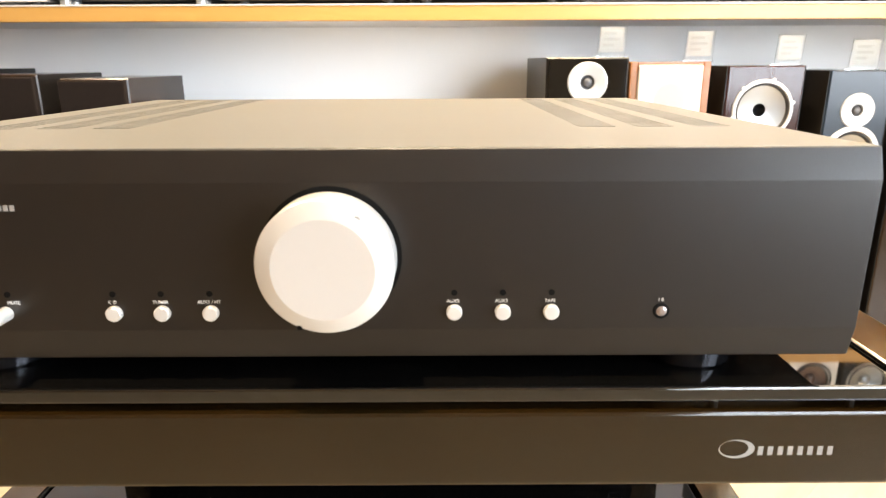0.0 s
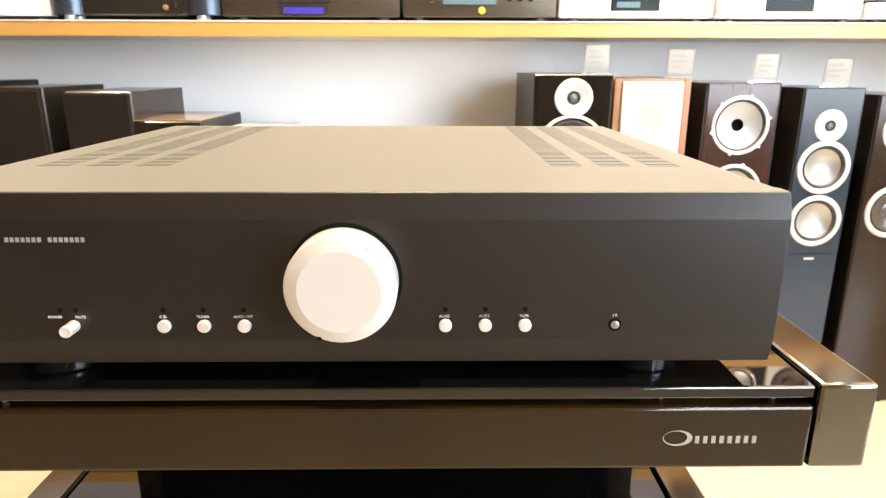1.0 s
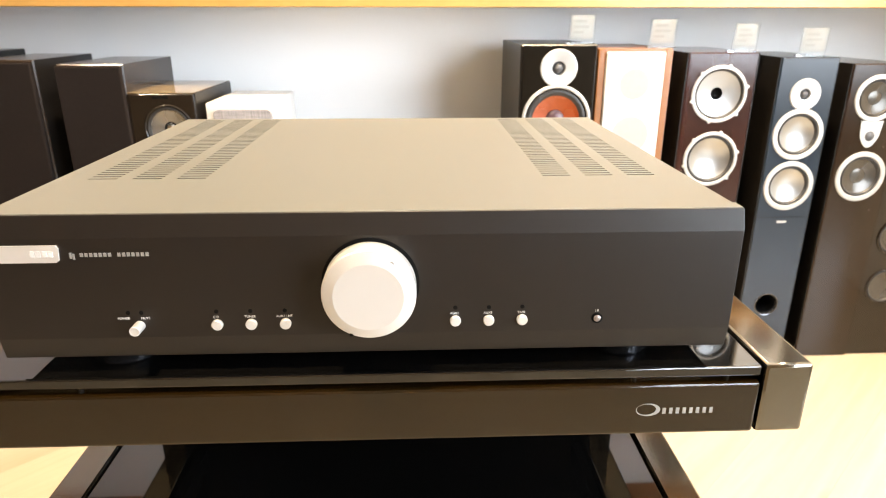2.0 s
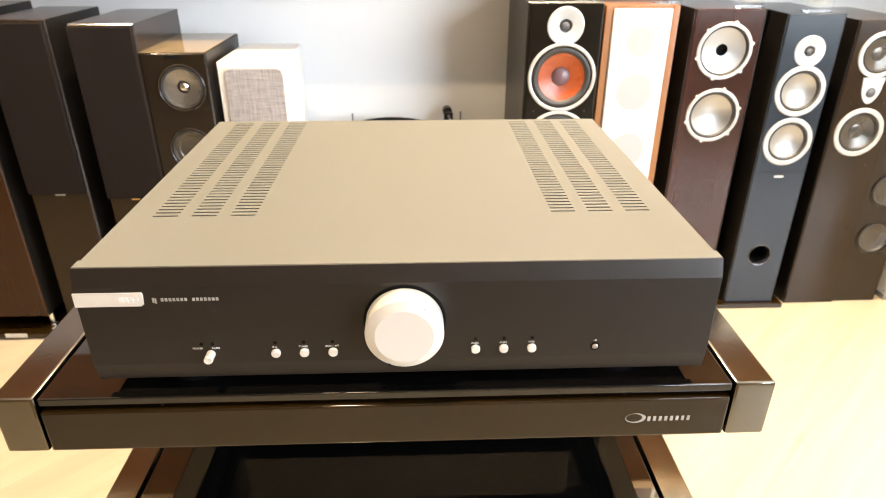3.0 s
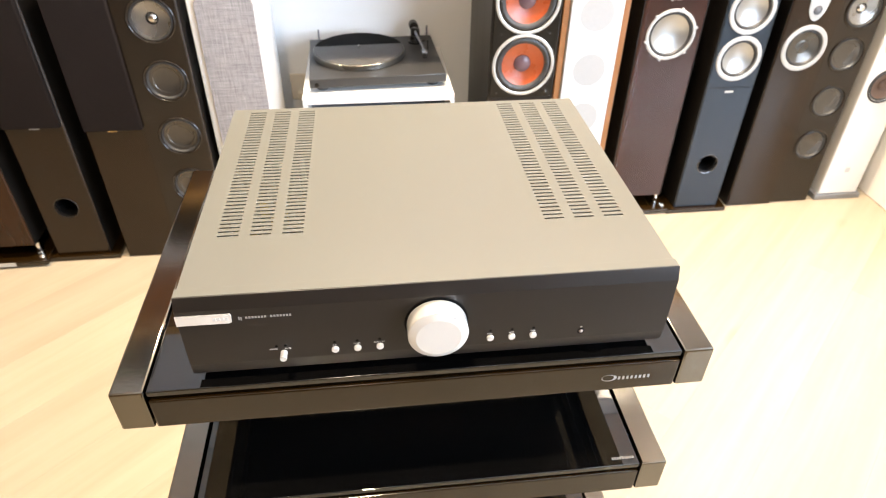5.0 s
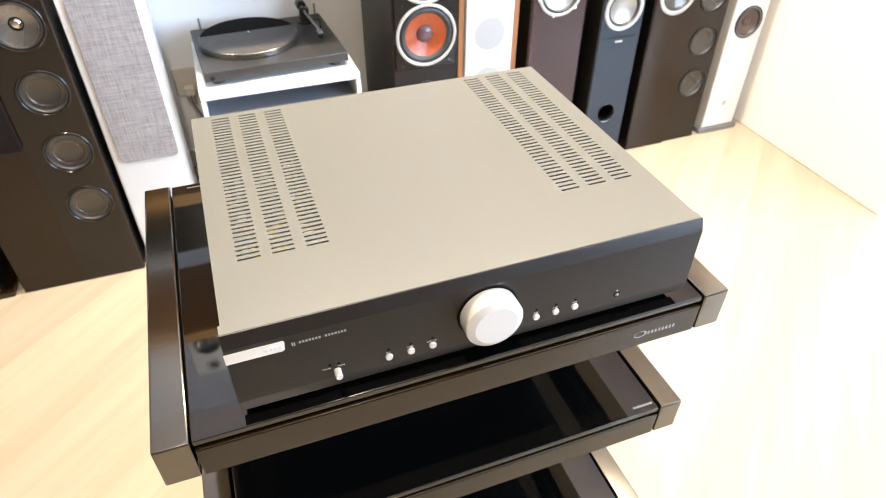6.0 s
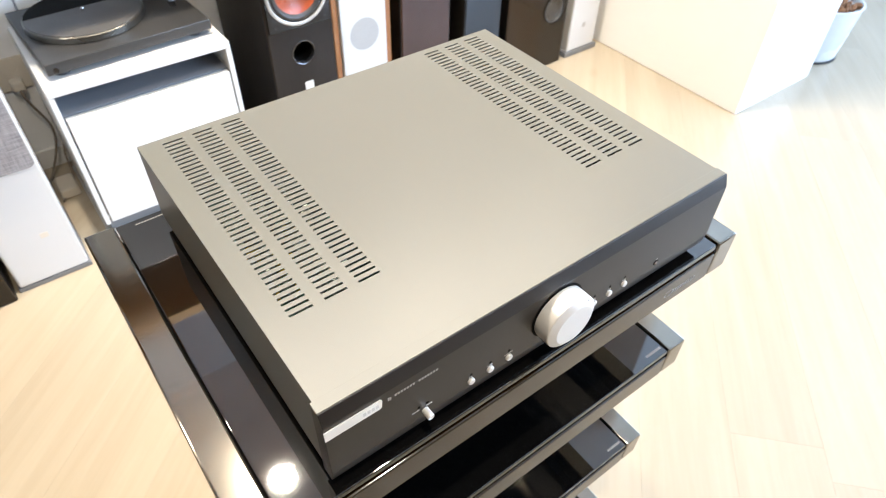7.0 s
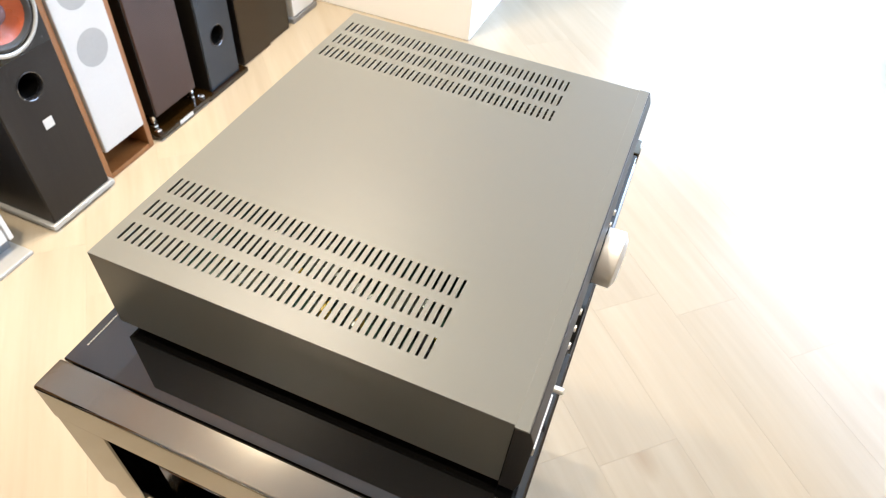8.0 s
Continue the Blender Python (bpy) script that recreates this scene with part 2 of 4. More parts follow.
def weave(name, light, dark, pitch=420.0):
    """Woven cloth: slubby threads that cross, lighter and darker."""
    m = bpy.data.materials.new(name)
    m.use_nodes = True
    n, l = m.node_tree.nodes, m.node_tree.links
    b = n["Principled BSDF"]
    b.inputs["Roughness"].default_value = 0.95
    b.inputs["Specular IOR Level"].default_value = 0.1
    tc = n.new("ShaderNodeTexCoord")
    threads = []
    for stretch in ((0.05, 1.0, 1.0), (1.0, 1.0, 0.05)):
        mp = n.new("ShaderNodeMapping")
        mp.inputs["Scale"].default_value = stretch
        l.new(tc.outputs["Object"], mp.inputs["Vector"])
        no = n.new("ShaderNodeTexNoise")
        no.inputs["Scale"].default_value, no.inputs["Detail"].default_value, no.inputs["Roughness"].default_value = pitch, 3, 0.6
        l.new(mp.outputs[0], no.inputs["Vector"])
        threads.append(no.outputs["Fac"])
    ad = n.new("ShaderNodeMath")
    ad.operation = "ADD"
    l.new(threads[0], ad.inputs[0])
    l.new(threads[1], ad.inputs[1])
    cr = n.new("ShaderNodeValToRGB")
    cr.color_ramp.elements[0].position, cr.color_ramp.elements[1].position = 0.30, 0.70
    cr.color_ramp.elements[0].color, cr.color_ramp.elements[1].color = (*dark, 1), (*light, 1)
    hf = n.new("ShaderNodeMath")
    hf.operation = "MULTIPLY"
    hf.inputs[1].default_value = 0.5
    l.new(ad.outputs[0], hf.inputs[0])
    l.new(hf.outputs[0], cr.inputs["Fac"])
    l.new(cr.outputs[0], b.inputs["Base Color"])
    bp = n.new("ShaderNodeBump")
    bp.inputs["Strength"].default_value, bp.inputs["Distance"].default_value = 0.5, 0.001
    l.new(ad.outputs[0], bp.inputs["Height"])
    l.new(bp.outputs[0], b.inputs["Normal"])
    return m


def glow(name, colour, strength):
    m = bpy.data.materials.new(name)
    m.use_nodes = True
    b = m.node_tree.nodes["Principled BSDF"]
    b.inputs["Base Color"].default_value = (*colour, 1)
    b.inputs["Emission Color"].default_value = (*colour, 1)
    b.inputs["Emission Strength"].default_value = strength
    return m


def clear(name, colour=(1, 1, 1), rough=0.02):
    m = bpy.data.materials.new(name)
    m.use_nodes = True
    b = m.node_tree.nodes["Principled BSDF"]
    b.inputs["Base Color"].default_value = (*colour, 1)
    b.inputs["Transmission Weight"].default_value = 1.0
    b.inputs["Roughness"].default_value = rough
    b.inputs["IOR"].default_value = 1.45
    return m


M_WALL = mat("white wall paint", (0.88, 0.88, 0.87), 0.7, vary=0.02, scale=3, bump=0.12, bump_scale=180)
# tint of the unseen walls, set for warm bounce and brown reflections
M_WALLWARM = mat("taupe wall paint", (0.36, 0.265, 0.165), 0.7, vary=0.05, scale=3, bump=0.12, bump_scale=180)
M_CEIL = mat("ceiling paint", (0.88, 0.875, 0.86), 0.8, vary=0.02, scale=3)
M_TRIM = mat("white trim", (0.78, 0.77, 0.75), 0.4, vary=0.02)
M_PLANK = wood("bleached oak", (0.388, 0.335, 0.254), (0.335, 0.283, 0.208), 0.22, 5.0, (0.10, 1.5, 1), rand=0.05, knots=1.6)
M_SUB = mat("oak joint filler", (0.36, 0.30, 0.23), 0.9)
M_COVER = mat("titanium grey enamel", (0.1165, 0.1172, 0.1030), 0.37, vary=0.03, scale=6, bump=0.08, bump_scale=1500, rvary=0.05, spec=0.46)
M_FRONT = mat("black anodised panel", (0.0070, 0.0052, 0.0044), 0.40, vary=0.05, scale=14, bump=0.06, bump_scale=1800, rvary=0.04, spec=0.50)
M_SILVER = mat("satin silver metal", (0.68, 0.665, 0.635), 0.32, metal=0.40, vary=0.02, scale=20)
M_PLATE = mat("brushed name plate", (0.85, 0.84, 0.82), 0.28, metal=0.6, vary=0.03, scale=60, stretch=(0.05, 1, 1))
M_PRINT = mat("white print", (0.56, 0.55, 0.53), 0.6, vary=0.0)
M_PRINT_GREY = mat("grey print", (0.40, 0.39, 0.37), 0.5, vary=0.0)
M_FAINT = mat("faint grey print", (0.62, 0.61, 0.59), 0.6)
M_MARK = mat("silver mark", (0.26, 0.25, 0.235), 0.4, vary=0.05)
M_DIM = mat("dim grey print", (0.20, 0.195, 0.19), 0.5)
M_HOLE = mat("dark hole", (0.004, 0.004, 0.004), 0.8, spec=0.1)
M_IR = mat("infrared window", (0.32, 0.27, 0.25), 0.12, metal=0.5, vary=0.1, scale=300)
M_LACQ = mat("gloss black lacquer", (0.0125, 0.0062, 0.0015), 0.11, vary=0.15, scale=8, rvary=0.04, spec=0.55)
M_BAFFLE = mat("piano black baffle", (0.004, 0.0035, 0.003), 0.05, vary=0.1, scale=8, rvary=0.02, spec=0.36)
M_SATIN = mat("gloss black bar", (0.205, 0.192, 0.164), 0.10, metal=1.0, vary=0.12, scale=10, rvary=0.03, bump=0.02, bump_scale=220)
M_GLASS = mat("black glass", (0.0028, 0.0027, 0.0026), 0.025, vary=0.1, scale=10, rvary=0.01, spec=1.0)
M_EDGE = mat("polished glass edge", (0.30, 0.28, 0.25), 0.12, vary=0.04, metal=0.3)
M_CONEGOLD = mat("champagne metal cone", (0.42, 0.38, 0.27), 0.18, metal=0.9, vary=0.03)
M_CHROME = mat("chrome", (0.80, 0.80, 0.80), 0.08, metal=1.0, vary=0.02)
M_DCHROME = mat("dark chrome", (0.10, 0.10, 0.11), 0.12, metal=0.8, vary=0.04)
M_FOOT = mat("dark polished foot", (0.035, 0.037, 0.042), 0.14, metal=0.9, vary=0.05)
M_PCB = mat("circuit board", (0.010, 0.050, 0.032), 0.5, vary=0.5, scale=160)
M_SINK = mat("heat sink aluminium", (0.07, 0.065, 0.06), 0.4, metal=0.6)
M_CAP = mat("capacitor sleeve", (0.016, 0.016, 0.020), 0.3)
M_PALE = mat("pale circuit part", (0.42, 0.48, 0.42), 0.5, vary=0.5, scale=90)
M_YELLOW = mat("yellow film part", (0.75, 0.55, 0.08), 0.4)
M_BLACKWOOD = wood("black ash veneer", (0.014, 0.0115, 0.010), (0.008, 0.0065, 0.006), 0.30, 8, (1, 1, 0.05), spec=0.28)
M_BLACKSIDE = mat("black vinyl", (0.0085, 0.0070, 0.0058), 0.42, vary=0.1, bump=0.1, spec=0.3)
M_CLOTH = mat("black grille cloth", (0.0155, 0.0120, 0.0110), 0.9, vary=0.12, scale=120, bump=0.5, bump_scale=900, spec=0.05)
M_BROWNBLK = mat("brown black satin", (0.0150, 0.0070, 0.0024), 0.17, vary=0.06, scale=10, spec=0.4)
M_ROSE = wood("dark rosewood veneer", (0.031, 0.0098, 0.0072), (0.022, 0.0070, 0.0052), 0.13, 8, (1, 1, 0.05))
M_WALNUT = wood("warm walnut veneer", (0.032, 0.010, 0.0020), (0.023, 0.0070, 0.0013), 0.20, 8, (1, 1, 0.05), spec=0.36)
M_COAX = mat("dark satin paint", (0.0125, 0.0085, 0.0056), 0.18, vary=0.06, scale=10, spec=0.42)
M_COAXTOP = mat("tan lacquered top", (0.20, 0.148, 0.080), 0.16, vary=0.05, rvary=0.03, spec=0.6)
M_PLATRIM = mat("brushed platter rim", (0.20, 0.19, 0.17), 0.30, metal=0.9, vary=0.04)
# greyed and blued for the shade inside the white cabinet's slot
M_SLOTFLOOR = mat("slot floor shade grey", (0.19, 0.205, 0.235), 0.5, vary=0.03)
M_BLUE = mat("blue grey paint", (0.0115, 0.019, 0.029), 0.22, vary=0.04, scale=10, spec=0.42)
M_OAK = wood("honey cherry veneer", (0.27, 0.112, 0.036), (0.20, 0.078, 0.024), 0.35, 8, (1, 1, 0.06), coat=0.2)
M_WHITECLOTH = mat("white grille cloth", (0.52, 0.515, 0.505), 0.9, vary=0.03, scale=120, bump=0.4, bump_scale=900)
M_SHADECLOTH = mat("thin white cloth", (0.33, 0.33, 0.325), 0.9, vary=0.04, scale=100, bump=0.4, bump_scale=900)
M_WHITE = mat("white lacquer", (0.66, 0.655, 0.64), 0.25, vary=0.02, scale=6)
M_GREYCLOTH = weave("grey woven cloth", (0.42, 0.395, 0.395), (0.15, 0.142, 0.150))
M_RING = mat("silver driver ring", (0.43, 0.43, 0.42), 0.34, metal=0.4, vary=0.03)
M_RUBBER = mat("rubber surround", (0.025, 0.025, 0.026), 0.5, vary=0.05)
M_RED = mat("red fibre cone", (0.30, 0.055, 0.014), 0.26, vary=0.16, scale=140, bump=0.2, bump_scale=500)
M_CAPGREY = mat("grey dust cap", (0.075, 0.075, 0.080), 0.4, vary=0.1)
M_REDCAP = mat("purple grey dust cap", (0.10, 0.055, 0.065), 0.25, vary=0.1)
M_CONE = mat("pale cone", (0.42, 0.425, 0.42), 0.34, metal=0.9, vary=0.04, scale=40)
M_DCONE = mat("dark metal cone", (0.095, 0.088, 0.078), 0.24, metal=0.7, vary=0.06)
M_UNIQ = mat("grey blue cone", (0.27, 0.265, 0.255), 0.26, metal=0.8, vary=0.06)
M_BROWNCONE = mat("brown fibre cone", (0.10, 0.06, 0.045), 0.32, vary=0.1, scale=80)
M_TT = mat("matt black deck", (0.030, 0.0295, 0.029), 0.40, vary=0.06, bump=0.05)
M_PLATTER = mat("grey felt mat", (0.056, 0.053, 0.050), 0.50, vary=0.08, scale=90, bump=0.2, bump_scale=1000)
# bluish shade of the open slot put into the colour of its back
M_CABIN = mat("slot back shade blue", (0.10, 0.13, 0.19), 0.5, vary=0.03)
M_SHELF = wood("orange beech edge", (0.50, 0.285, 0.090), (0.44, 0.235, 0.065), 0.35, 6, (0.06, 1, 1))
M_BOARD = wood("brown stained board", (0.52, 0.25, 0.07), (0.40, 0.18, 0.05), 0.4, 6, (0.06, 1, 1))
M_LAMIN = mat("white laminate", (0.62, 0.615, 0.605), 0.4, vary=0.02)
M_BLKMETAL = mat("black component metal", (0.016, 0.0135, 0.0115), 0.18, vary=0.08)
M_STEELGREY = mat("grey cabinet metal", (0.22, 0.23, 0.25), 0.35, metal=0.5, vary=0.04)
M_CHEEK = mat("blue grey metal cheek", (0.050, 0.066, 0.095), 0.30, metal=0.6, vary=0.04)
M_BRONZE = mat("brown grey metal front", (0.060, 0.048, 0.035), 0.34, metal=0.5, vary=0.12, scale=12)
M_SCREEN = mat("dark display", (0.006, 0.009, 0.010), 0.25, vary=0.3, scale=30, spec=0.12)
M_GLOWBLUE = glow("blue display", (0.020, 0.016, 0.26), 0.22)
M_GLOWCYAN = glow("cyan display", (0.06, 0.12, 0.15), 0.06)
M_GLOWORANGE = glow("orange lamp", (1.0, 0.40, 0.03), 1.6)
M_ACRYL = clear("clear acrylic", (0.97, 0.98, 0.97))
M_CARD = mat("white price card", (0.74, 0.74, 0.725), 0.8, vary=0.03)
M_SOCKET = mat("cream socket plastic", (0.66, 0.60, 0.50), 0.4, vary=0.03)
M_CABLE = mat("brown grey cable", (0.20, 0.165, 0.13), 0.5)
M_POT = mat("pale glazed pot", (0.58, 0.60, 0.60), 0.25, vary=0.04)
M_SOIL = mat("bark soil", (0.26, 0.12, 0.05), 0.9, vary=0.4, scale=60, bump=0.8, bump_scale=80)
M_GOLD = mat("gold badge", (0.70, 0.48, 0.20), 0.3, metal=0.8)
M_LED = glow("downlight lens", (1.0, 0.86, 0.66), 6.0)
M_WINFRAME = mat("grey window frame", (0.30, 0.31, 0.32), 0.4)
M_PANE = clear("window pane")

# ---- the room ----
R = ROOM
WIN = dict(y0=-1.4, y1=0.35, z0=0.35, z1=2.35)
SHOP = dict(x0=1.25, x1=3.85, z0=0.55, z1=2.3)


def setting(name, bm, material, label, category):
    return tagged(part(name, bm, material, None), label, category, kind="structure")


setting("wall_back", boxes((R["x0"] - 0.12, R["x1"] + 0.12, R["y1"], R["y1"] + 0.12, 0, R["z1"])), M_WALL, "white painted wall behind the loudspeakers", "wall")
# unseen side wall, closes the room and warms the bounced light
setting("wall_left", boxes((R["x0"] - 0.12, R["x0"], R["y0"], R["y1"], 0, R["z1"])), M_WALLWARM, "unseen taupe side wall, tinted for warm bounced light", "wall")
setting("wall_right", boxes((R["x1"], R["x1"] + 0.12, R["y0"], WIN["y0"], 0, R["z1"]), (R["x1"], R["x1"] + 0.12, WIN["y1"], R["y1"], 0, R["z1"]),
                            (R["x1"], R["x1"] + 0.12, WIN["y0"], WIN["y1"], 0, WIN["z0"]), (R["x1"], R["x1"] + 0.12, WIN["y0"], WIN["y1"], WIN["z1"], R["z1"])),
        M_WALL, "white painted wall with a window opening", "wall")
# unseen front wall, its place and tint chosen to shape reflections and fill
setting("wall_front", boxes((R["x0"] - 0.12, SHOP["x0"], R["y0"] - 0.12, R["y0"], 0, R["z1"]), (SHOP["x1"], R["x1"] + 0.12, R["y0"] - 0.12, R["y0"], 0, R["z1"]),
                            (SHOP["x0"], SHOP["x1"], R["y0"] - 0.12, R["y0"], 0, SHOP["z0"]), (SHOP["x0"], SHOP["x1"], R["y0"] - 0.12, R["y0"], SHOP["z1"], R["z1"])),
        M_WALLWARM, "unseen taupe front wall with the shop window, tinted for warm bounced light", "wall")
setting("ceiling", boxes((R["x0"] - 0.12, R["x1"] + 0.12, R["y0"] - 0.12, R["y1"] + 0.12, R["z1"], R["z1"] + 0.12)), M_CEIL, "plain white painted ceiling", "ceiling")
setting("wall_partition", boxes((1.672, 2.12, 0.685, R["y1"] - 0.002, 0, 2.745), bevel=0.003), M_WALL, "white painted partition wall ending in the room", "wall")

for name, dims, axis in (("window_1", (R["x1"] + 0.03, R["x1"] + 0.08, WIN["y0"], WIN["y1"], WIN["z0"], WIN["z1"]), "y"),
                         ("window_2", (SHOP["x0"], SHOP["x1"], R["y0"] - 0.08, R["y0"] - 0.03, SHOP["z0"], SHOP["z1"]), "x")):
    w = tagged(thing(name, 0, 0, 0, "large grey framed shop window", "window"), kind="structure")
    x0, x1, y0, y1, z0, z1 = dims
    t = 0.05
    if axis == "y":
        fr = [(x0, x1, y0, y0 + t, z0, z1), (x0, x1, y1 - t, y1, z0, z1), (x0, x1, y0 + t, y1 - t, z0, z0 + t), (x0, x1, y0 + t, y1 - t, z1 - t, z1), (x0, x1, (y0 + y1) / 2 - t / 2, (y0 + y1) / 2 + t / 2, z0 + t, z1 - t)]
        pn = (x0 + 0.02, x0 + 0.026, y0 + t, y1 - t, z0 + t, z1 - t)
    else:
        fr = [(x0, x0 + t, y0, y1, z0, z1), (x1 - t, x1, y0, y1, z0, z1), (x0 + t, x1 - t, y0, y1, z0, z0 + t), (x0 + t, x1 - t, y0, y1, z1 - t, z1), ((x0 + x1) / 2 - t / 2, (x0 + x1) / 2 + t / 2, y0, y1, z0 + t, z1 - t)]
        pn = (x0 + t, x1 - t, y0 + 0.02, y0 + 0.026, z0 + t, z1 - t)
    part("window_frame", boxes(*fr), M_WINFRAME, w)
    part("pane", boxes(pn), M_PANE, w).visible_shadow = False

# recessed downlights
LAMPS = [(-1.5, 1.0, 20, 105), (-0.06, 1.06, 27, 105), (0.62, 1.05, 27, 105), (1.2, 0.95, 27, 105), (-0.30, -0.35, 27, 125)]
for lx, ly, watts, spread in LAMPS:
    d = thing("downlight", lx, ly, R["z1"] - 0.012, "round white recessed ceiling downlight", "lamp", "ceiling downlights")
    part("rim", lathe([(0.045, 0.004), (0.047, -0.006), (0.066, -0.004), (0.070, 0.012)], seg=32), M_TRIM, d)
    part("lens", lathe([(0.0, 0.0), (0.045, 0.0)], seg=32), M_LED, d)
    lamp = bpy.data.lights.new("downlight_light", "AREA")
    lamp.shape, lamp.size, lamp.energy, lamp.color, lamp.spread = "DISK", 0.09, watts, (1.0, 0.82, 0.60), radians(spread)
    new("downlight_light", lamp).matrix_basis = pose(lx, ly, R["z1"] - 0.03)

# ---- the hi-fi rack ----
RX0, RX1, RY0, RY1 = -0.2955, 0.2745, -0.0125, 0.386
BAR = 0.0305
SHELVES = [0.744, 0.560, 0.320, 0.055]
rack = thing("hifi_rack", 0, 0, 0, "gloss black hi-fi rack with four black glass shelves", "rack")
for i, top in enumerate(SHELVES):
    sx0, sx1 = (RX0, RX1) if i == 0 else (RX0 + 0.0055, RX1 - 0.0060)
    for x0 in (sx0, sx1 - BAR):
        part("side_bar", boxes((x0, x0 + BAR, RY0, RY1, top - 0.047, top + 0.002), bevel=0.0022), M_SATIN, rack, "gloss black side bar")
    # hidden dark strips, added to stop light leaking between glass and side bars
    for x0 in (sx0 + BAR + 0.0002, sx1 - BAR - 0.0122):
        part("light_block", boxes((x0, x0 + 0.012, RY0 + 0.0185, RY1 - 0.0205, top - 0.034, top - 0.0072)), M_HOLE, rack)
    part("front_fascia", boxes((sx0 + BAR + 0.0015, sx1 - BAR - 0.0015, RY0, RY0 + 0.018, top - 0.047, top - 0.0105), bevel=0.002), M_LACQ, rack)
    part("back_rail", boxes((sx0 + BAR + 0.001, sx1 - BAR - 0.001, RY1 - 0.02, RY1 - 0.002, top - 0.075, top - 0.0105), bevel=0.002), M_LACQ, rack)
    part("glass_shelf", boxes((sx0 + BAR + 0.0012, sx1 - BAR - 0.0012, RY0 + 0.002, RY1 - 0.001, top - 0.007, top), bevel=0.0012), M_GLASS, rack, "black glass shelf")
    for px in (-0.18, 0.165, 0.225):
        part("shelf_pad", lathe([(0, -0.0105), (0.0016, -0.0105), (0.0016, -0.007), (0, -0.007)], (px, RY0 + 0.010, top), seg=12), M_EDGE, rack)
    # small unreadable print on the glass
    bm = bmesh.new()
    for k in range(9 if i else 0):
        bx = 0.2065 + 0.003 * k
        box(bm, bx, bx + 0.0022, 0.004 + RY0 + 0.006, 0.004 + RY0 + 0.0092, top + 0.0001, top + 0.0003)
    if i:
        part("print", bm, M_DIM, rack)
    else:
        bm.free()
    bm = bmesh.new()
    for k in range(14):
        bx = -0.245 + 0.003 * k
        box(bm, bx, bx + 0.0022, RY1 - 0.0105, RY1 - 0.0090, top + 0.0001, top + 0.0003)
    part("print", bm, M_DIM, rack)
    low = SHELVES[i + 1] + 0.002 if i < 3 else 0.0
    for x0 in (sx0, sx1 - BAR):
        part("leg", boxes((x0 + 0.001, x0 + BAR - 0.001, RY1 - 0.052, RY1 - 0.001, low, top - 0.0475), bevel=0.0015), M_SATIN, rack)
# maker's mark on the upper fascia: a ring and a row of bars
bm = bmesh.new()
n = 28
cx, cz = 0.1725, 0.7155
outer = [bm.verts.new((cx + 0.0078 * math.cos(2 * math.pi * k / n), RY0 - 0.0003, cz + 0.0046 * math.sin(2 * math.pi * k / n))) for k in range(n)]
inner = [bm.verts.new((cx - 0.0012 + 0.0062 * math.cos(2 * math.pi * k / n), RY0 - 0.0003, cz + 0.0003 + 0.0038 * math.sin(2 * math.pi * k / n))) for k in range(n)]
for k in range(n):
    bm.faces.new((outer[k], outer[(k + 1) % n], inner[(k + 1) % n], inner[k]))
part("emblem", bm, M_MARK, rack, "oval silver emblem")
bm = bmesh.new()
for k in range(8):
    box(bm, 0.1818 + 0.0043 * k, 0.1840 + 0.0043 * k, RY0 - 0.0003, RY0 + 0.0006, 0.7124, 0.7166)
part("emblem_bars", bm, M_MARK, rack, "row of silver bars")

# ---- the amplifier ----
AZ = 0.744
amp = thing("amplifier", 0, 0, AZ, "integrated amplifier, black front panel, grey slotted top cover", "amplifier")
prof = [(-0.0018, 0.0108), (-0.0045, 0.0245), (-0.0045, 0.0872), (-0.0002, 0.0998), (0.0008, 0.1000), (0.0009, 0.0985), (0.0105, 0.0985), (0.0105, 0.0108)]
part("front_panel", extrude_x(prof, -0.2200, 0.2200, 0.0004), M_FRONT, amp, "black anodised front panel", sharp=10)
part("front_lip", boxes((-0.2198, 0.2198, 0.0010, 0.0112, 0.0986, 0.1001), bevel=0.0002), M_COVER, amp, "grey lip behind the front panel")
# top cover with six columns of vent slots
cols = [-0.1965, -0.1768, -0.1665, -0.1468, -0.1365, -0.1168]
xs = sorted([-0.218, 0.218] + cols + [-c for c in cols])
ys = [0.0112]
NS = 41
for k in range(NS):
    yc = 0.0852 + k * 0.2645 / (NS - 1)
    ys += [yc - 0.00112, yc + 0.00112]
ys.append(0.3600)
slot_cols = {1, 3, 5, 7, 9, 11}
cover = grid_plate(xs, ys, 0.0992, 0.1, lambda i, j: i in slot_cols and j % 2 == 1 and j < 2 * NS)
part("top_cover", cover, M_COVER, amp, "grey enamelled top cover with vent slots", sharp=20)
for sx in (-1, 1):
    part("side_cover", boxes((min(sx * 0.218, sx * 0.2168), max(sx * 0.218, sx * 0.2168), 0.0112, 0.3600, 0.0125, 0.0988)), M_COVER, amp)
part("back_panel", boxes((-0.2166, 0.2166, 0.357, 0.3596, 0.0125, 0.0986)), M_COVER, amp)
part("bottom_plate", boxes((-0.2166, 0.2166, 0.0112, 0.3568, 0.0115, 0.0128)), M_BLKMETAL, amp)
part("circuit_board", boxes((-0.212, -0.03, 0.03, 0.35, 0.030, 0.0316)), M_PCB, amp, "green circuit board seen through the slots")
part("circuit_board", boxes((0.09, 0.212, 0.03, 0.35, 0.022, 0.0236)), M_PCB, amp)
random.seed(4)
bm = bmesh.new()
for k in range(16):
    lathe([(0, 0.0), (0.007, 0.0), (0.007, 0.026), (0.006, 0.0275), (0, 0.0275)], (random.uniform(-0.205, -0.11), random.uniform(0.05, 0.34), 0.0316), seg=12, bm=bm)
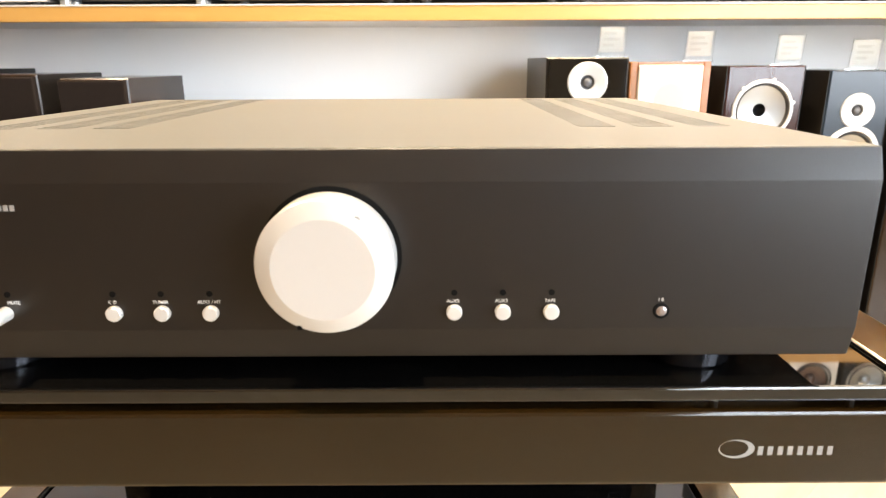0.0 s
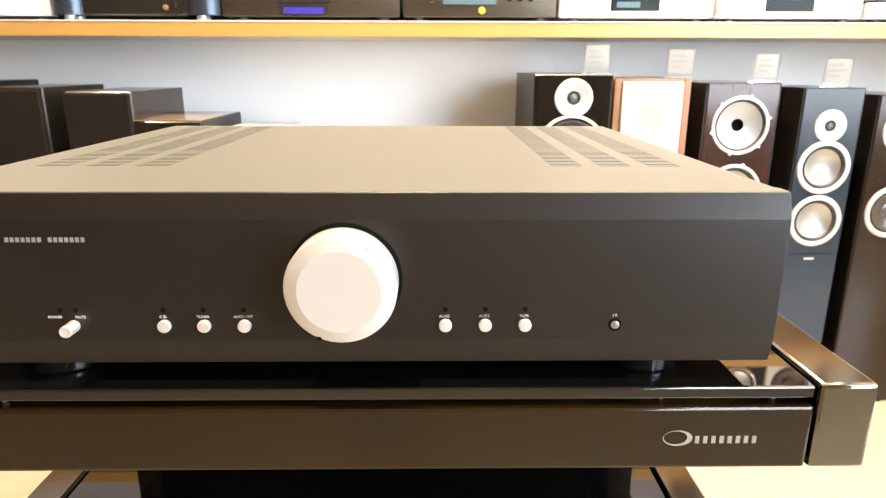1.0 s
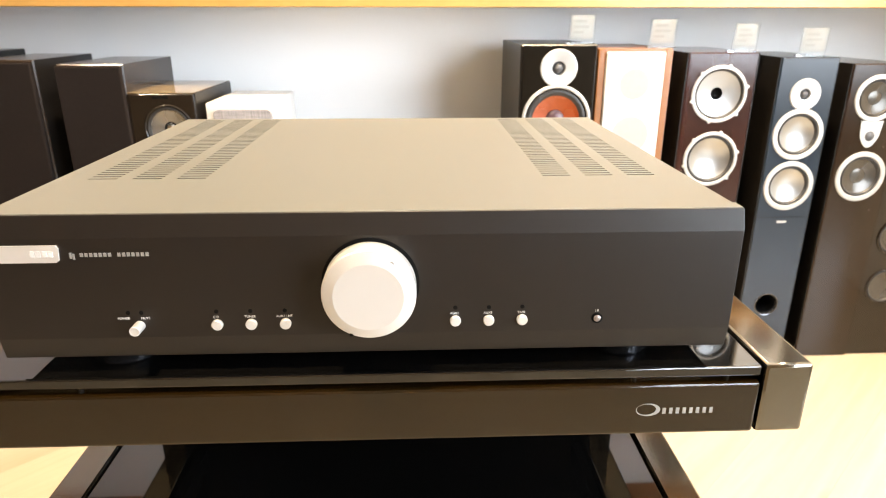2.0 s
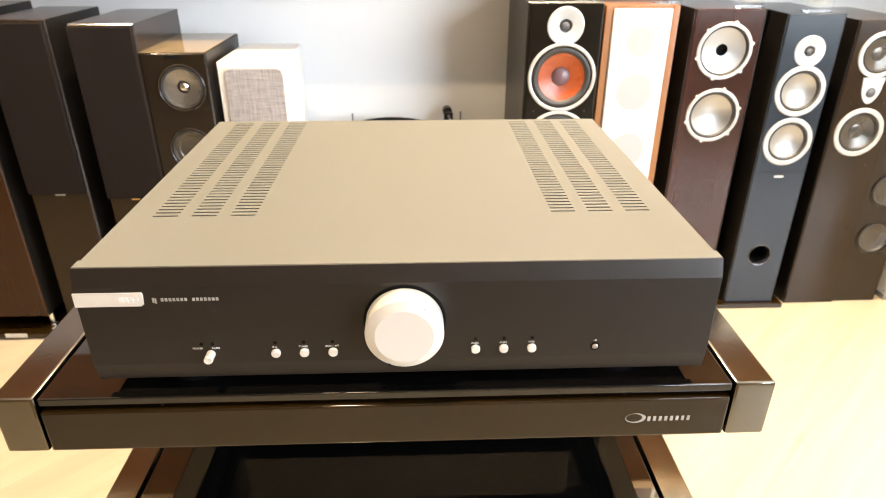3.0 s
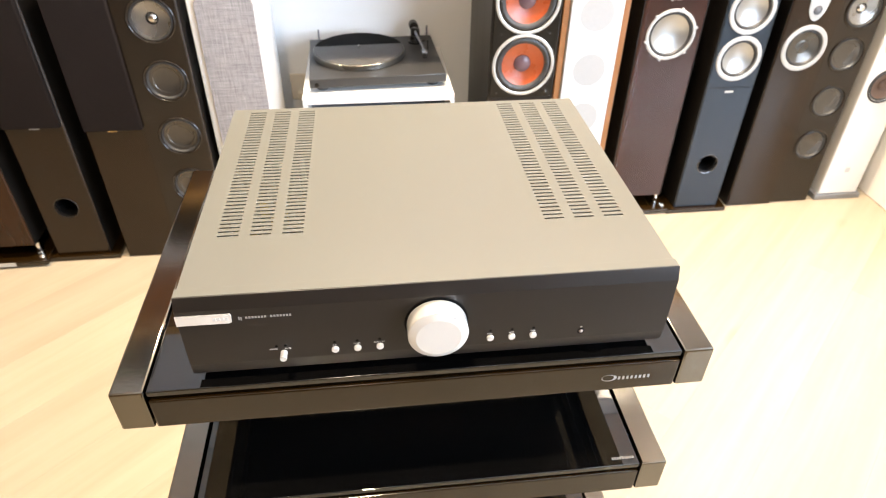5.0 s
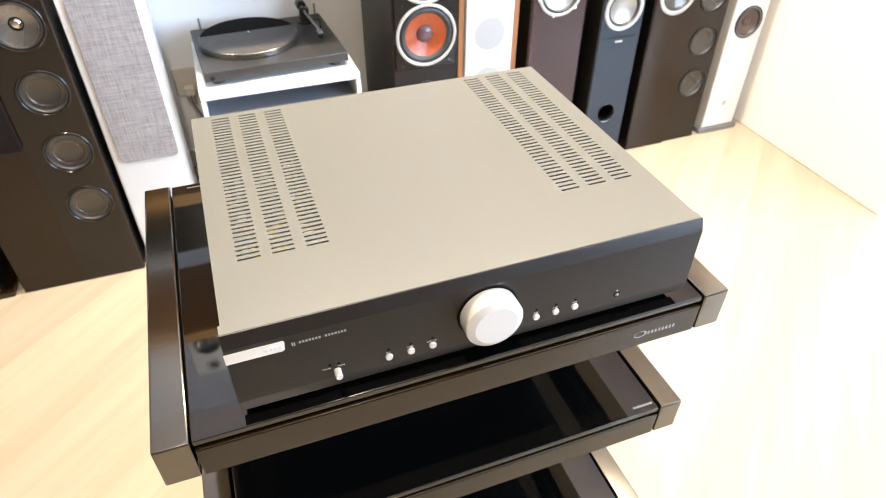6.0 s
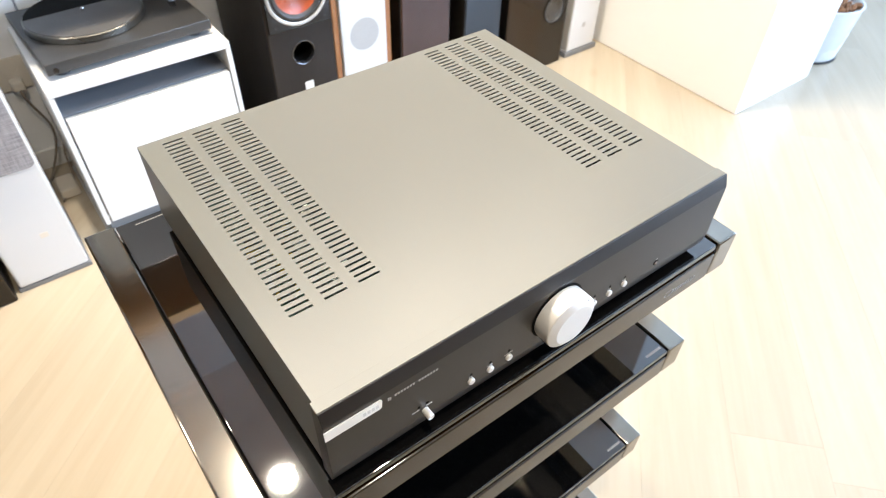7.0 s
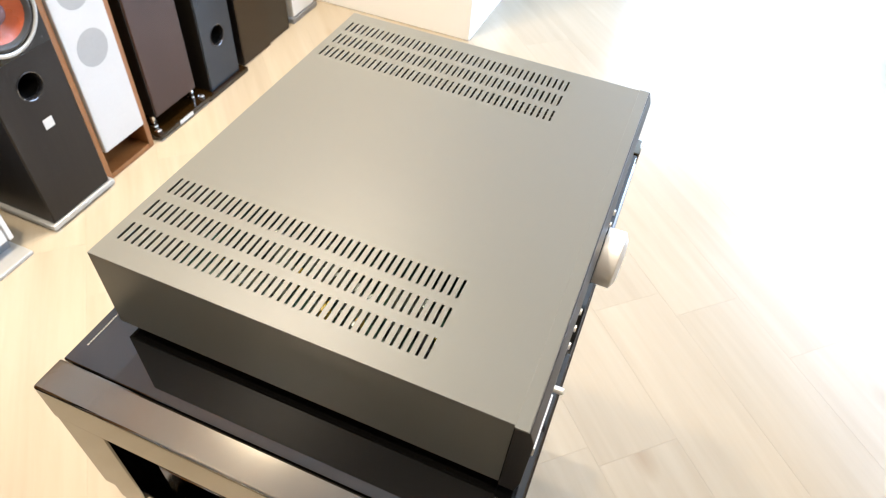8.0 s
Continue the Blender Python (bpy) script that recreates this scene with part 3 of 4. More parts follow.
part("capacitor_rest", bm, M_CAP, amp, kind="stuff")
bm = bmesh.new()
for k in range(10):
    cx, cy = random.uniform(-0.2, -0.13), random.uniform(0.08, 0.34)
    box(bm, cx, cx + 0.012, cy, cy + 0.006, 0.0316, 0.048)
part("film_part_rest", bm, M_YELLOW, amp, kind="stuff")
bm = bmesh.new()
for k in range(40):
    cx, cy = random.uniform(-0.208, -0.12), 0.072 + 0.19 * random.random() ** 1.3
    h = random.uniform(0.060, 0.092)
    box(bm, cx, cx + random.uniform(0.003, 0.009), cy, cy + random.uniform(0.003, 0.010), 0.0316, h)
part("pale_part_rest", bm, M_PALE, amp, "pale green and white circuit parts", kind="stuff")
sink = part("heat_sink", boxes((0.112, 0.2, 0.09, 0.33, 0.0236, 0.03)), M_SINK, amp)
for k in range(9):
    part("fin", boxes((0.118 + 0.009 * k, 0.1205 + 0.009 * k, 0.09, 0.33, 0.0302, 0.072)), M_SINK, sink)
for fx in (-0.160, 0.160):
    for fy in (0.0265, 0.325):
        part("foot", lathe([(0, 0.0), (0.0195, 0.0), (0.0207, 0.001), (0.0207, 0.0088), (0.0198, 0.0110), (0, 0.0114)], (fx, fy, 0), seg=64), M_FOOT, amp, "round dark chrome foot")
# volume knob
KX, KZ = 0.0006, 0.0571
# flat black disc paints the shaded gap around the knob
part("knob_gap_shade", lathe([(0.0, 0.0002), (0.0287, 0.0002), (0.0287, 0.0005), (0, 0.0005)], (KX, -0.0045, KZ), "y", 72), M_HOLE, amp)
knob = part("volume_knob", lathe([(0.0266, 0.0012), (0.0269, 0.0025), (0.0269, 0.0165), (0.0264, 0.0174), (0.0205, 0.0206), (0.0198, 0.0208), (0.0, 0.0208)], (KX, -0.0045, KZ), "y", 96), M_SILVER, amp, "large round satin silver volume knob", sharp=15)
# dimple and notch are dark inlays, the recess shade put into their colour
part("pointer_dimple", lathe([(0.0, 0.0200), (0.0014, 0.0200), (0.0016, 0.0190), (0, 0.0190)], (KX + 0.0135, -0.0045 + 0.0012, KZ + 0.0195), "y", 16), M_PRINT_GREY, knob)
part("rim_notch", boxes((KX - 0.0118, KX - 0.0098, -0.0224, -0.0212, KZ - 0.0252, KZ - 0.0232), bevel=0.0003), M_HOLE, knob)
# source buttons
BZ = 0.0334
for bx, word in ((-0.0910, "C D"), (-0.0710, "TUNER"), (-0.0508, "AUX1 / HT"), (0.0506, "AUX2"), (0.0708, "AUX3"), (0.0910, "TAPE")):
    part("source_button", lathe([(0.0033, 0.0), (0.0033, 0.0018), (0.0029, 0.0024), (0.0020, 0.0025), (0.0, 0.0025)], (bx, -0.0045, BZ - 0.0010), "y", 28), M_SILVER, amp, "small round silver button")
    part("indicator", lathe([(0.0, 0.0003), (0.0013, 0.0003), (0.0013, 0.0), (0, 0.0)], (bx, -0.0045, BZ + 0.0074), "y", 16), M_HOLE, amp)
    lettering("button_word", word, bx - 0.0005, -0.0046, BZ + 0.0037, 0.00145, M_PRINT, amp)
part("power_button", lathe([(0.0031, 0.0), (0.0031, 0.0080), (0.0028, 0.0087), (0.0020, 0.0085), (0.0, 0.0083)], (-0.1365, -0.0045, BZ - 0.001), "y", 28), M_SILVER, amp, "long round silver power button")
for bx, word in ((-0.1452, "POWER"), (-0.1325, "MUTE")):
    part("indicator", lathe([(0.0, 0.0003), (0.0013, 0.0003), (0.0013, 0.0), (0, 0.0)], (bx + (0.003 if word == "POWER" else -0.002), -0.0045, BZ + 0.0074), "y", 16), M_HOLE, amp)
    lettering("button_word", word, bx, -0.0046, BZ + 0.0037, 0.00145, M_PRINT, amp)
part("infrared_bezel", lathe([(0.0, 0.0006), (0.0024, 0.0006), (0.0034, 0.0004), (0.0034, 0.0), (0, 0.0)], (0.1370, -0.0045, BZ - 0.001), "y", 24), M_HOLE, amp)
part("infrared_window", lathe([(0.0022, 0.0), (0.0022, 0.0008), (0.0012, 0.0014), (0, 0.0016)], (0.1370, -0.0045, BZ - 0.001), "y", 20), M_IR, amp)
lettering("button_word", "I R", 0.1368, -0.0046, BZ + 0.0039, 0.0015, M_PRINT, amp)
# name plate at the upper corner, and brand bars beside it
bm = bmesh.new()
pts = [(-0.2203, 0.0732), (-0.1765, 0.0732), (-0.1748, 0.0744), (-0.1742, 0.0817), (-0.1752, 0.0834), (-0.2203, 0.0834)]
f = [bm.verts.new((x, -0.0058, z)) for x, z in pts]
b = [bm.verts.new((x, -0.0046, z)) for x, z in pts]
bm.faces.new(f)
bm.faces.new(b)
for k in range(len(pts)):
    bm.faces.new((f[k], f[(k + 1) % len(pts)], b[(k + 1) % len(pts)], b[k]))
part("name_plate", bm, M_PLATE, amp, "bright silver name plate")
bm = bmesh.new()
for k in range(4):
    box(bm, -0.190 + 0.0034 * k, -0.1876 + 0.0034 * k, -0.0060, -0.0056, 0.0766, 0.0803)
part("plate_print", bm, M_FAINT, amp)
mark = part("brand_mark", boxes((-0.1690, -0.1678, -0.0048, -0.0044, 0.0752, 0.0788), (-0.1674, -0.1662, -0.0048, -0.0044, 0.0746, 0.0782)), M_MARK, amp, "small white maker's mark")
for k in range(15):
    if k != 7:
        bx = -0.1632 + 0.00262 * k
        part("brand_bar", boxes((bx, bx + 0.0017, -0.0048, -0.0044, 0.0762, 0.0785)), M_MARK, mark)

# ---- loudspeakers ----


def cabinet(parent, w, d, z0, z1, holes, material, name="cabinet", label="", ch=0.003):
    """A box with a front that has round holes; the front lies at y = 0 of its thing, x is centred."""
    bm = holed_plate(-w / 2 + ch, w / 2 - ch, z0 + ch, z1 - ch, 0.0, 0.035, holes)
    fr = [(-w / 2 + ch, 0, z0 + ch), (w / 2 - ch, 0, z0 + ch), (w / 2 - ch, 0, z1 - ch), (-w / 2 + ch, 0, z1 - ch)]
    ed = [(-w / 2, ch, z0), (w / 2, ch, z0), (w / 2, ch, z1), (-w / 2, ch, z1)]
    bk = [(-w / 2, d, z0), (w / 2, d, z0), (w / 2, d, z1), (-w / 2, d, z1)]
    rings = [[bm.verts.new(p) for p in loop] for loop in (fr, ed, bk)]
    for a, b in zip(rings, rings[1:]):
        for k in range(4):
            bm.faces.new((a[k], a[(k + 1) % 4], b[(k + 1) % 4], b[k]))
    bm.faces.new(rings[-1])
    bmesh.ops.remove_doubles(bm, verts=bm.verts[:], dist=0.00005)
    return part(name, bm, material, parent, label, sharp=25)


def driver(parent, x, z, r, ring, cone, cap, cap_r=0.3, label="", rim=0.80, name="woofer", y=0.0, deep=0.30, seg=48, tabs=0, cap_out=True, roll_to=0.84, cap_k=0.0, dish=False):
    """A cone driver set in a hole: outer ring, rubber roll, cone and dust cap."""
    c = (x, y, z)
    t = 0.0035
    d = part(name, lathe([(r * rim, -0.012), (r * rim, 0.002), (r * (rim + 0.03), t), (r * 0.965, t), (r, t * 0.5), (r, -0.001)], c, "y", seg), ring, parent, label)
    if tabs:
        for k in range(tabs):
            a = 2 * math.pi * (k + 0.25) / tabs
            bm = lathe([(0, t + 0.001), (r * 0.052, t + 0.001), (r * 0.062, t), (r * 0.062, -0.0005)], (x + r * 1.0 * math.cos(a), y, z + r * 1.0 * math.sin(a)), "y", 12)
            part("bolt_tab", bm, ring, d)
    r1 = r * rim
    r2 = r1 * roll_to
    roll = [(r1, -0.004)] + [(r1 + (r2 - r1) * k / 6, -0.004 + 0.006 * math.sin(math.pi * k / 6)) for k in range(1, 6)] + [(r2, -0.004)]
    part("surround", lathe(roll, c, "y", seg), M_RUBBER, d)
    rc = r2 * cap_r
    h = -0.004 - deep * (r2 - rc)
    cone_prof = [(r2, -0.004)] + [(r2 + (rc - r2) * k / 5, -0.004 + (h + 0.004) * (k / 5) ** 0.85) for k in range(1, 6)]
    if dish:
        # one smooth shallow bowl from edge to centre
        bowl = [(r2 * k / 12, -0.004 - 0.30 * r2 * (1 - (k / 12) ** 2)) for k in range(12, -1, -1)]
        part("cone", lathe(bowl, c, "y", seg), cone, d)
        return d
    part("cone", lathe(cone_prof, c, "y", seg), cone, d)
    bulge = (cap_k or 0.45) * rc if cap_out else -(cap_k or 0.9) * rc
    part("dust_cap", lathe([(rc, h)] + [(rc * math.cos(math.pi / 2 * k / 5), h + bulge * math.sin(math.pi / 2 * k / 5)) for k in range(1, 5)] + [(0, h + bulge)], c, "y", 28), cap, d)
    return d


def tweeter(parent, x, z, r, plate, dome_r, y=0.0):
    d = part("tweeter", lathe([(dome_r * 1.5, -0.004), (dome_r * 1.6, 0.001), (r * 0.93, 0.0035), (r, 0.002), (r, -0.001)], (x, y, z), "y", 44), plate, parent, "tweeter with a round pale plate")
    part("dome", lathe([(dome_r * 1.5, -0.004), (dome_r * 1.15, -0.006), (dome_r, -0.003)] + [(dome_r * math.cos(math.pi / 2 * k / 5), -0.003 + dome_r * 0.55 * math.sin(math.pi / 2 * k / 5)) for k in range(1, 5)] + [(0, -0.003 + dome_r * 0.55)], (x, y, z), "y", 28), M_CAPGREY, d)
    return d


def port(parent, x, z, r, material=None):
    p = part("reflex_port", lathe([(r * 0.84, -0.010), (r * 0.86, -0.004), (r * 0.91, 0.001), (r * 0.97, 0.002), (r, 0.001), (r, -0.002)], (x, 0, z), "y", 48), material or M_DCHROME, parent, "round black bass port")
    part("port_tube", lathe([(0, -0.07), (r * 0.82, -0.07), (r * 0.84, -0.010)], (x, 0, z), "y", 32), M_HOLE, p)
    return p


def chrome_plate(parent, w, y0, y1, zb):
    """A gloss black base plate on which four chrome pillars carry the cabinet."""
    part("base_plate", boxes((-w / 2, w / 2, y0, y1, 0.006, 0.022), bevel=0.004), M_LACQ, parent, "gloss black base plate")
    for px in (-w * 0.36, w * 0.36):
        for py in (y0 + 0.045, y1 - 0.05):
            part("pillar", lathe([(0.011, 0.022), (0.011, 0.026), (0.0085, 0.028), (0.0085, zb - 0.004), (0.011, zb - 0.002), (0.011, zb)], (px, py, 0), seg=20), M_CHROME, parent, "short chrome pillar")
    for px in (-w / 2 + 0.018, w / 2 - 0.018):
        for py in (y0 + 0.02, y1 - 0.02):
            part("spike_foot", lathe([(0, 0.0), (0.012, 0.0), (0.013, 0.004), (0.009, 0.007), (0.010, 0.022), (0.010, 0.027), (0.006, 0.031), (0, 0.031)], (px, py, 0), seg=20), M_CHROME, parent, "chrome spike foot")
    part("base_badge", boxes((-0.03, 0.03, y0 - 0.0006, y0 + 0.0006, 0.008, 0.020)), M_PRINT, parent, "white label")


def badge(parent, x, z, w, h, material, y=-0.0008):
    part("badge", boxes((x - w / 2, x + w / 2, y, y + 0.0012, z - h / 2, z + h / 2), bevel=0.0003), material, parent)


def screws(parent, pts, y=-0.001):
    for sx, sz in pts:
        part("screw", lathe([(0, 0.0006), (0.0022, 0.0006), (0.0028, 0.0), (0.0028, -0.002)], (sx, y, sz), "y", 10), M_DCHROME, parent)


G = "floor standing loudspeakers"
# tall black speaker with red cones
s = thing("loudspeaker", 0.3775, 1.268, 0, "tall black loudspeaker with red cones and white rings", "loudspeaker", G)
part("foot_frame", boxes((-0.105, 0.105, -0.005, 0.30, 0.006, 0.022), bevel=0.004), M_RING, s, "silver foot frame")
for px in (-0.09, 0.09):
    for py in (0.01, 0.28):
        part("spike_foot", lathe([(0, 0), (0.010, 0), (0.011, 0.006), (0, 0.006)], (px, py, 0), seg=16), M_CHROME, s)
cabinet(s, 0.188, 0.34, 0.022, 0.886, [(0, 0.368, 0.031), (0, 0.831, 0.030), (0, 0.706, 0.072), (0, 0.535, 0.072)], M_BLACKWOOD, label="dark ash veneered cabinet")
part("baffle", holed_plate(-0.088, 0.088, 0.442, 0.882, -0.006, 0.0055, [(0, 0.831, 0.030), (0, 0.706, 0.072), (0, 0.535, 0.072)]), M_BAFFLE, s, "gloss black baffle", sharp=25)
tweeter(s, 0, 0.831, 0.046, M_RING, 0.0105, y=-0.006)
for z in (0.706, 0.535):
    driver(s, 0, z, 0.0865, M_RING, M_RED, M_REDCAP, 0.40, "woofer with red cone and white ring", rim=0.90, y=-0.0065, deep=0.28, roll_to=0.76)
screws(s, [(-0.066, 0.620), (0.066, 0.620), (-0.07, 0.455), (0.07, 0.455)], y=-0.0065)
port(s, 0, 0.368, 0.034)
badge(s, 0.004, 0.268, 0.026, 0.026, M_PRINT)


def cherry_speaker(x, y):
    """Cherry box with a white cloth front over four drivers and an open foot."""
    s = thing("loudspeaker", x, y, 0, "cherry wood loudspeaker with a white cloth front", "loudspeaker", G)
    w, d, h = 0.186, 0.32, 0.876
    part("side_panel", boxes((-w / 2, -w / 2 + 0.018, 0, d, 0, h), bevel=0.003), M_OAK, s)
    part("side_panel", boxes((w / 2 - 0.018, w / 2, 0, d, 0, h), bevel=0.003), M_OAK, s)
    part("top_panel", boxes((-w / 2 + 0.0185, w / 2 - 0.0185, 0.001, d, h - 0.018, h - 0.001)), M_OAK, s)
    part("bottom_panel", boxes((-w / 2 + 0.0185, w / 2 - 0.0185, 0.001, d, 0.001, 0.016)), M_OAK, s)
    part("back_panel", boxes((-w / 2 + 0.0185, w / 2 - 0.0185, 0.12, d - 0.002, 0.0165, h - 0.019)), M_OAK, s)
    part("foot_ceiling", boxes((-w / 2 + 0.0185, w / 2 - 0.0185, 0.012, 0.119, 0.088, 0.1)), M_HOLE, s)
    part("grille", boxes((-0.0735, 0.0735, -0.008, 0.011, 0.088, h - 0.008), bevel=0.004), M_WHITECLOTH, s, "white cloth grille")
    for z, r in ((0.791, 0.037), (0.664, 0.047), (0.508, 0.047), (0.362, 0.047)):
        part("driver_shade", lathe([(0, 0.0002), (r * 0.7, 0.0003), (r, 0.0)], (0, -0.0083, z), "y", 40), M_SHADECLOTH, s, "driver showing through the cloth")
    return s


cherry_speaker(0.573, 1.285)
cherry_speaker(-1.345, 1.20)


def rosewood_speaker(x, y, veneer, label):
    """Dark red veneered speaker on a chrome footed plate."""
    s = thing("loudspeaker", x, y, 0, label, "loudspeaker", G)
    chrome_plate(s, 0.236, -0.022, 0.33, 0.062)
    cabinet(s, 0.178, 0.33, 0.062, 0.866, [(0, 0.764, 0.062), (0, 0.597, 0.062)], veneer, label="dark red veneered cabinet")
    part("side_cheek", boxes((-0.0915, -0.0892, 0.004, 0.329, 0.063, 0.865)), M_BLACKSIDE, s)
    part("side_cheek", boxes((0.0892, 0.0915, 0.004, 0.329, 0.063, 0.865)), M_BLACKSIDE, s)
    driver(s, 0, 0.764, 0.072, M_RING, M_CONE, M_HOLE, 0.27, "pale cone with a black centre", rim=0.87, tabs=6, cap_out=False, roll_to=0.91)
    driver(s, 0, 0.597, 0.072, M_RING, M_CONE, M_CONE, 0.55, "pale cone woofer", rim=0.87, tabs=6, roll_to=0.87, dish=True)
    return s


rosewood_speaker(0.800, 1.294, M_ROSE, "dark rosewood loudspeaker with pale cones on chrome feet")
rosewood_speaker(-1.128, 1.200, M_WALNUT, "warm brown loudspeaker with pale cones on chrome feet")


def slim_speaker(x, y, paint, side, covered):
    """Slim speaker on a plinth, its upper part under a cloth grille or open."""
    lab = "slim black loudspeaker with its cloth grille on" if covered else "slim blue grey loudspeaker with white ringed drivers"
    s = thing("loudspeaker", x, y, 0, lab, "loudspeaker", G)
    w = 0.148
    part("plinth", boxes((-0.103, 0.103, -0.012, 0.29, 0.0, 0.016), bevel=0.002), M_LACQ, s, "gloss black plinth")
    hs = [(0, 0.178, 0.031)] + ([] if covered else [(0, 0.764, 0.022), (0, 0.662, 0.055), (0, 0.525, 0.055)])
    cabinet(s, w, 0.28, 0.016, 0.855, hs, paint)
    for sx in (-1, 1):
        part("side_cheek", boxes((min(sx * 0.0742, sx * 0.0757), max(sx * 0.0742, sx * 0.0757), 0.004, 0.279, 0.017, 0.854)), side, s)
    port(s, 0, 0.178, 0.034, M_DCHROME if not covered else M_BLKMETAL)
    badge(s, 0, 0.4245, 0.026, 0.006, M_PRINT_GREY)
    if covered:
        part("grille", boxes((-0.0725, 0.0725, -0.016, -0.001, 0.430, 0.850), bevel=0.004), M_CLOTH, s, "black cloth grille")
    else:
        tweeter(s, 0, 0.764, 0.040, M_RING, 0.009)
        for z in (0.662, 0.525):
            driver(s, 0, z, 0.067, M_RING, M_CONE, M_CONE, 0.55, "pale cone in a broad white ring", rim=0.80, roll_to=0.85, dish=True)
        part("joint_line", boxes((-0.0738, 0.0738, -0.0004, 0.0006, 0.437, 0.4385)), M_HOLE, s)
    return s


slim_speaker(1.018, 1.284, M_BLUE, M_BLACKSIDE, False)
slim_speaker(-0.918, 1.212, M_BROWNBLK, M_BLACKSIDE, True)

# brown black speaker with two ringed dark cones
s = thing("loudspeaker", 1.220, 1.299, 0, "brown black loudspeaker with dark cones in pale rings", "loudspeaker", G)
cabinet(s, 0.156, 0.30, 0.0, 0.838, [(0, 0.752, 0.048), (0, 0.656, 0.012), (0, 0.545, 0.058)], M_BROWNBLK)
part("side_cheek", boxes((-0.0797, -0.0782, 0.004, 0.299, 0.001, 0.837)), M_BLACKSIDE, s)
driver(s, 0, 0.752, 0.060, M_RING, M_DCONE, M_DCONE, 0.45, "dark cone in a pale ring", rim=0.80, cap_k=0.12)
driver(s, 0, 0.545, 0.068, M_RING, M_DCONE, M_DCONE, 0.45, "dark cone in a pale ring", rim=0.80, cap_k=0.12)
bm = bmesh.new()
oval = [(0.026 * math.cos(math.pi * k / 14) * (1 - 0.25 * math.sin(math.pi * k / 14)), -0.034 * math.sin(math.pi * k / 14)) for k in range(15)]
oval = [(0.030, 0.036)] + oval + [(-0.030, 0.036)]
f = [bm.verts.new((a, -0.0025, 0.658 + c)) for a, c in oval]
b = [bm.verts.new((a, 0.001, 0.658 + c)) for a, c in oval]
bm.faces.new(f)
for k in range(len(oval)):
    bm.faces.new((f[k], f[(k + 1) % len(oval)], b[(k + 1) % len(oval)], b[k]))
tw = part("tweeter_plate", bm, M_RING, s, "pale tweeter plate")
part("dome", lathe([(0.013, 0.0032), (0.012, 0.0026), (0.008, 0.0050), (0.0, 0.0068)], (0, 0, 0.654), "y", 24), M_CAPGREY, tw)
screws(s, [(-0.045, 0.625), (0.045, 0.625), (-0.045, 0.452), (0.045, 0.452)])


def coaxial_speaker(x, y, h, zs, w, paint, group=G):
    """Brown black column with a coaxial driver above three dark woofers."""
    s = thing("loudspeaker", x, y, 0, "brown black column loudspeaker with four dark drivers", "loudspeaker", group)
    cabinet(s, w, 0.31, 0.0, h, [(0.012, z, 0.048) for z in zs], paint)
    for sx in (-1, 1):
        part("side_cheek", boxes((min(sx * (w / 2 + 0.0002), sx * (w / 2 + 0.0015)), max(sx * (w / 2 + 0.0002), sx * (w / 2 + 0.0015)), 0.004, 0.309, 0.001, h - 0.001)), M_BLACKSIDE, s)
    part("top_panel", boxes((-w / 2 + 0.001, w / 2 - 0.001, 0.002, 0.309, h + 0.0003, h + 0.0018), bevel=0.0006), M_COAXTOP, s, "tan lacquered top")
    part("top_slot", boxes((-0.018, 0.018, -0.0004, 0.0006, h - 0.012, h - 0.006)), M_HOLE, s)
    d = driver(s, 0.012, zs[0], 0.057, M_COAX, M_UNIQ, M_HOLE, 0.34, "coaxial driver with grey blue cone", rim=0.92, name="coaxial_driver", cap_out=False)
    bm = bmesh.new()
    for k in range(54):
        a = 2 * math.pi * k / 54
        bx, bz = 0.012 + 0.0435 * math.cos(a), zs[0] + 0.0435 * math.sin(a)
        box(bm, bx - 0.0009, bx + 0.0009, -0.0012, 0.0030, bz - 0.0009, bz + 0.0009)
    part("bead_ring", bm, M_PLATRIM, d, "ring of small beads", kind="stuff")
    part("phase_dome", lathe([(0.013, -0.020), (0.012, -0.013), (0.007, -0.008), (0, -0.006)], (0.012, 0, zs[0]), "y", 24), M_CHROME, d)
    for z in zs[1:]:
        driver(s, 0.012, z, 0.055, M_COAX, M_DCONE, M_DCONE, 0.80, "dark woofer with a smooth dished cone", rim=0.92, deep=0.2, cap_out=False, cap_k=0.12)
    return s


coaxial_speaker(-0.568, 1.204, 0.780, (0.698, 0.545, 0.391, 0.239), 0.158, M_COAX)
coaxial_speaker(1.357, 1.306, 0.784, (0.650, 0.519, 0.369, 0.219), 0.154, M_COAX)

# black speaker with a long cloth grille
s = thing("loudspeaker", -0.717, 1.204, 0, "tall black loudspeaker with its grille on", "loudspeaker", G)
cabinet(s, 0.150, 0.31, 0.0, 0.846, [], M_BROWNBLK)
part("grille", boxes((-0.074, 0.074, -0.014, -0.0005, 0.418, 0.842), bevel=0.004), M_CLOTH, s, "black cloth grille")
badge(s, -0.007, 0.4145, 0.022, 0.008, M_GOLD, y=-0.0012)

# white speaker with a grey cloth grille
s = thing("loudspeaker", -0.392, 1.226, 0, "white loudspeaker with a grey woven cloth grille", "loudspeaker", G)
part("base_plate", boxes((-0.086, 0.086, 0.0, 0.27, 0.0, 0.012), bevel=0.002), M_STEELGREY, s, "grey base plate")
part("cabinet", boxes((-0.082, 0.082, 0.0, 0.27, 0.0125, 0.756), bevel=0.006), M_WHITE, s, "white lacquered cabinet")
bm = bmesh.new()
gx, g0, g1, rad = 0.070, 0.327, 0.741, 0.014
outl = []
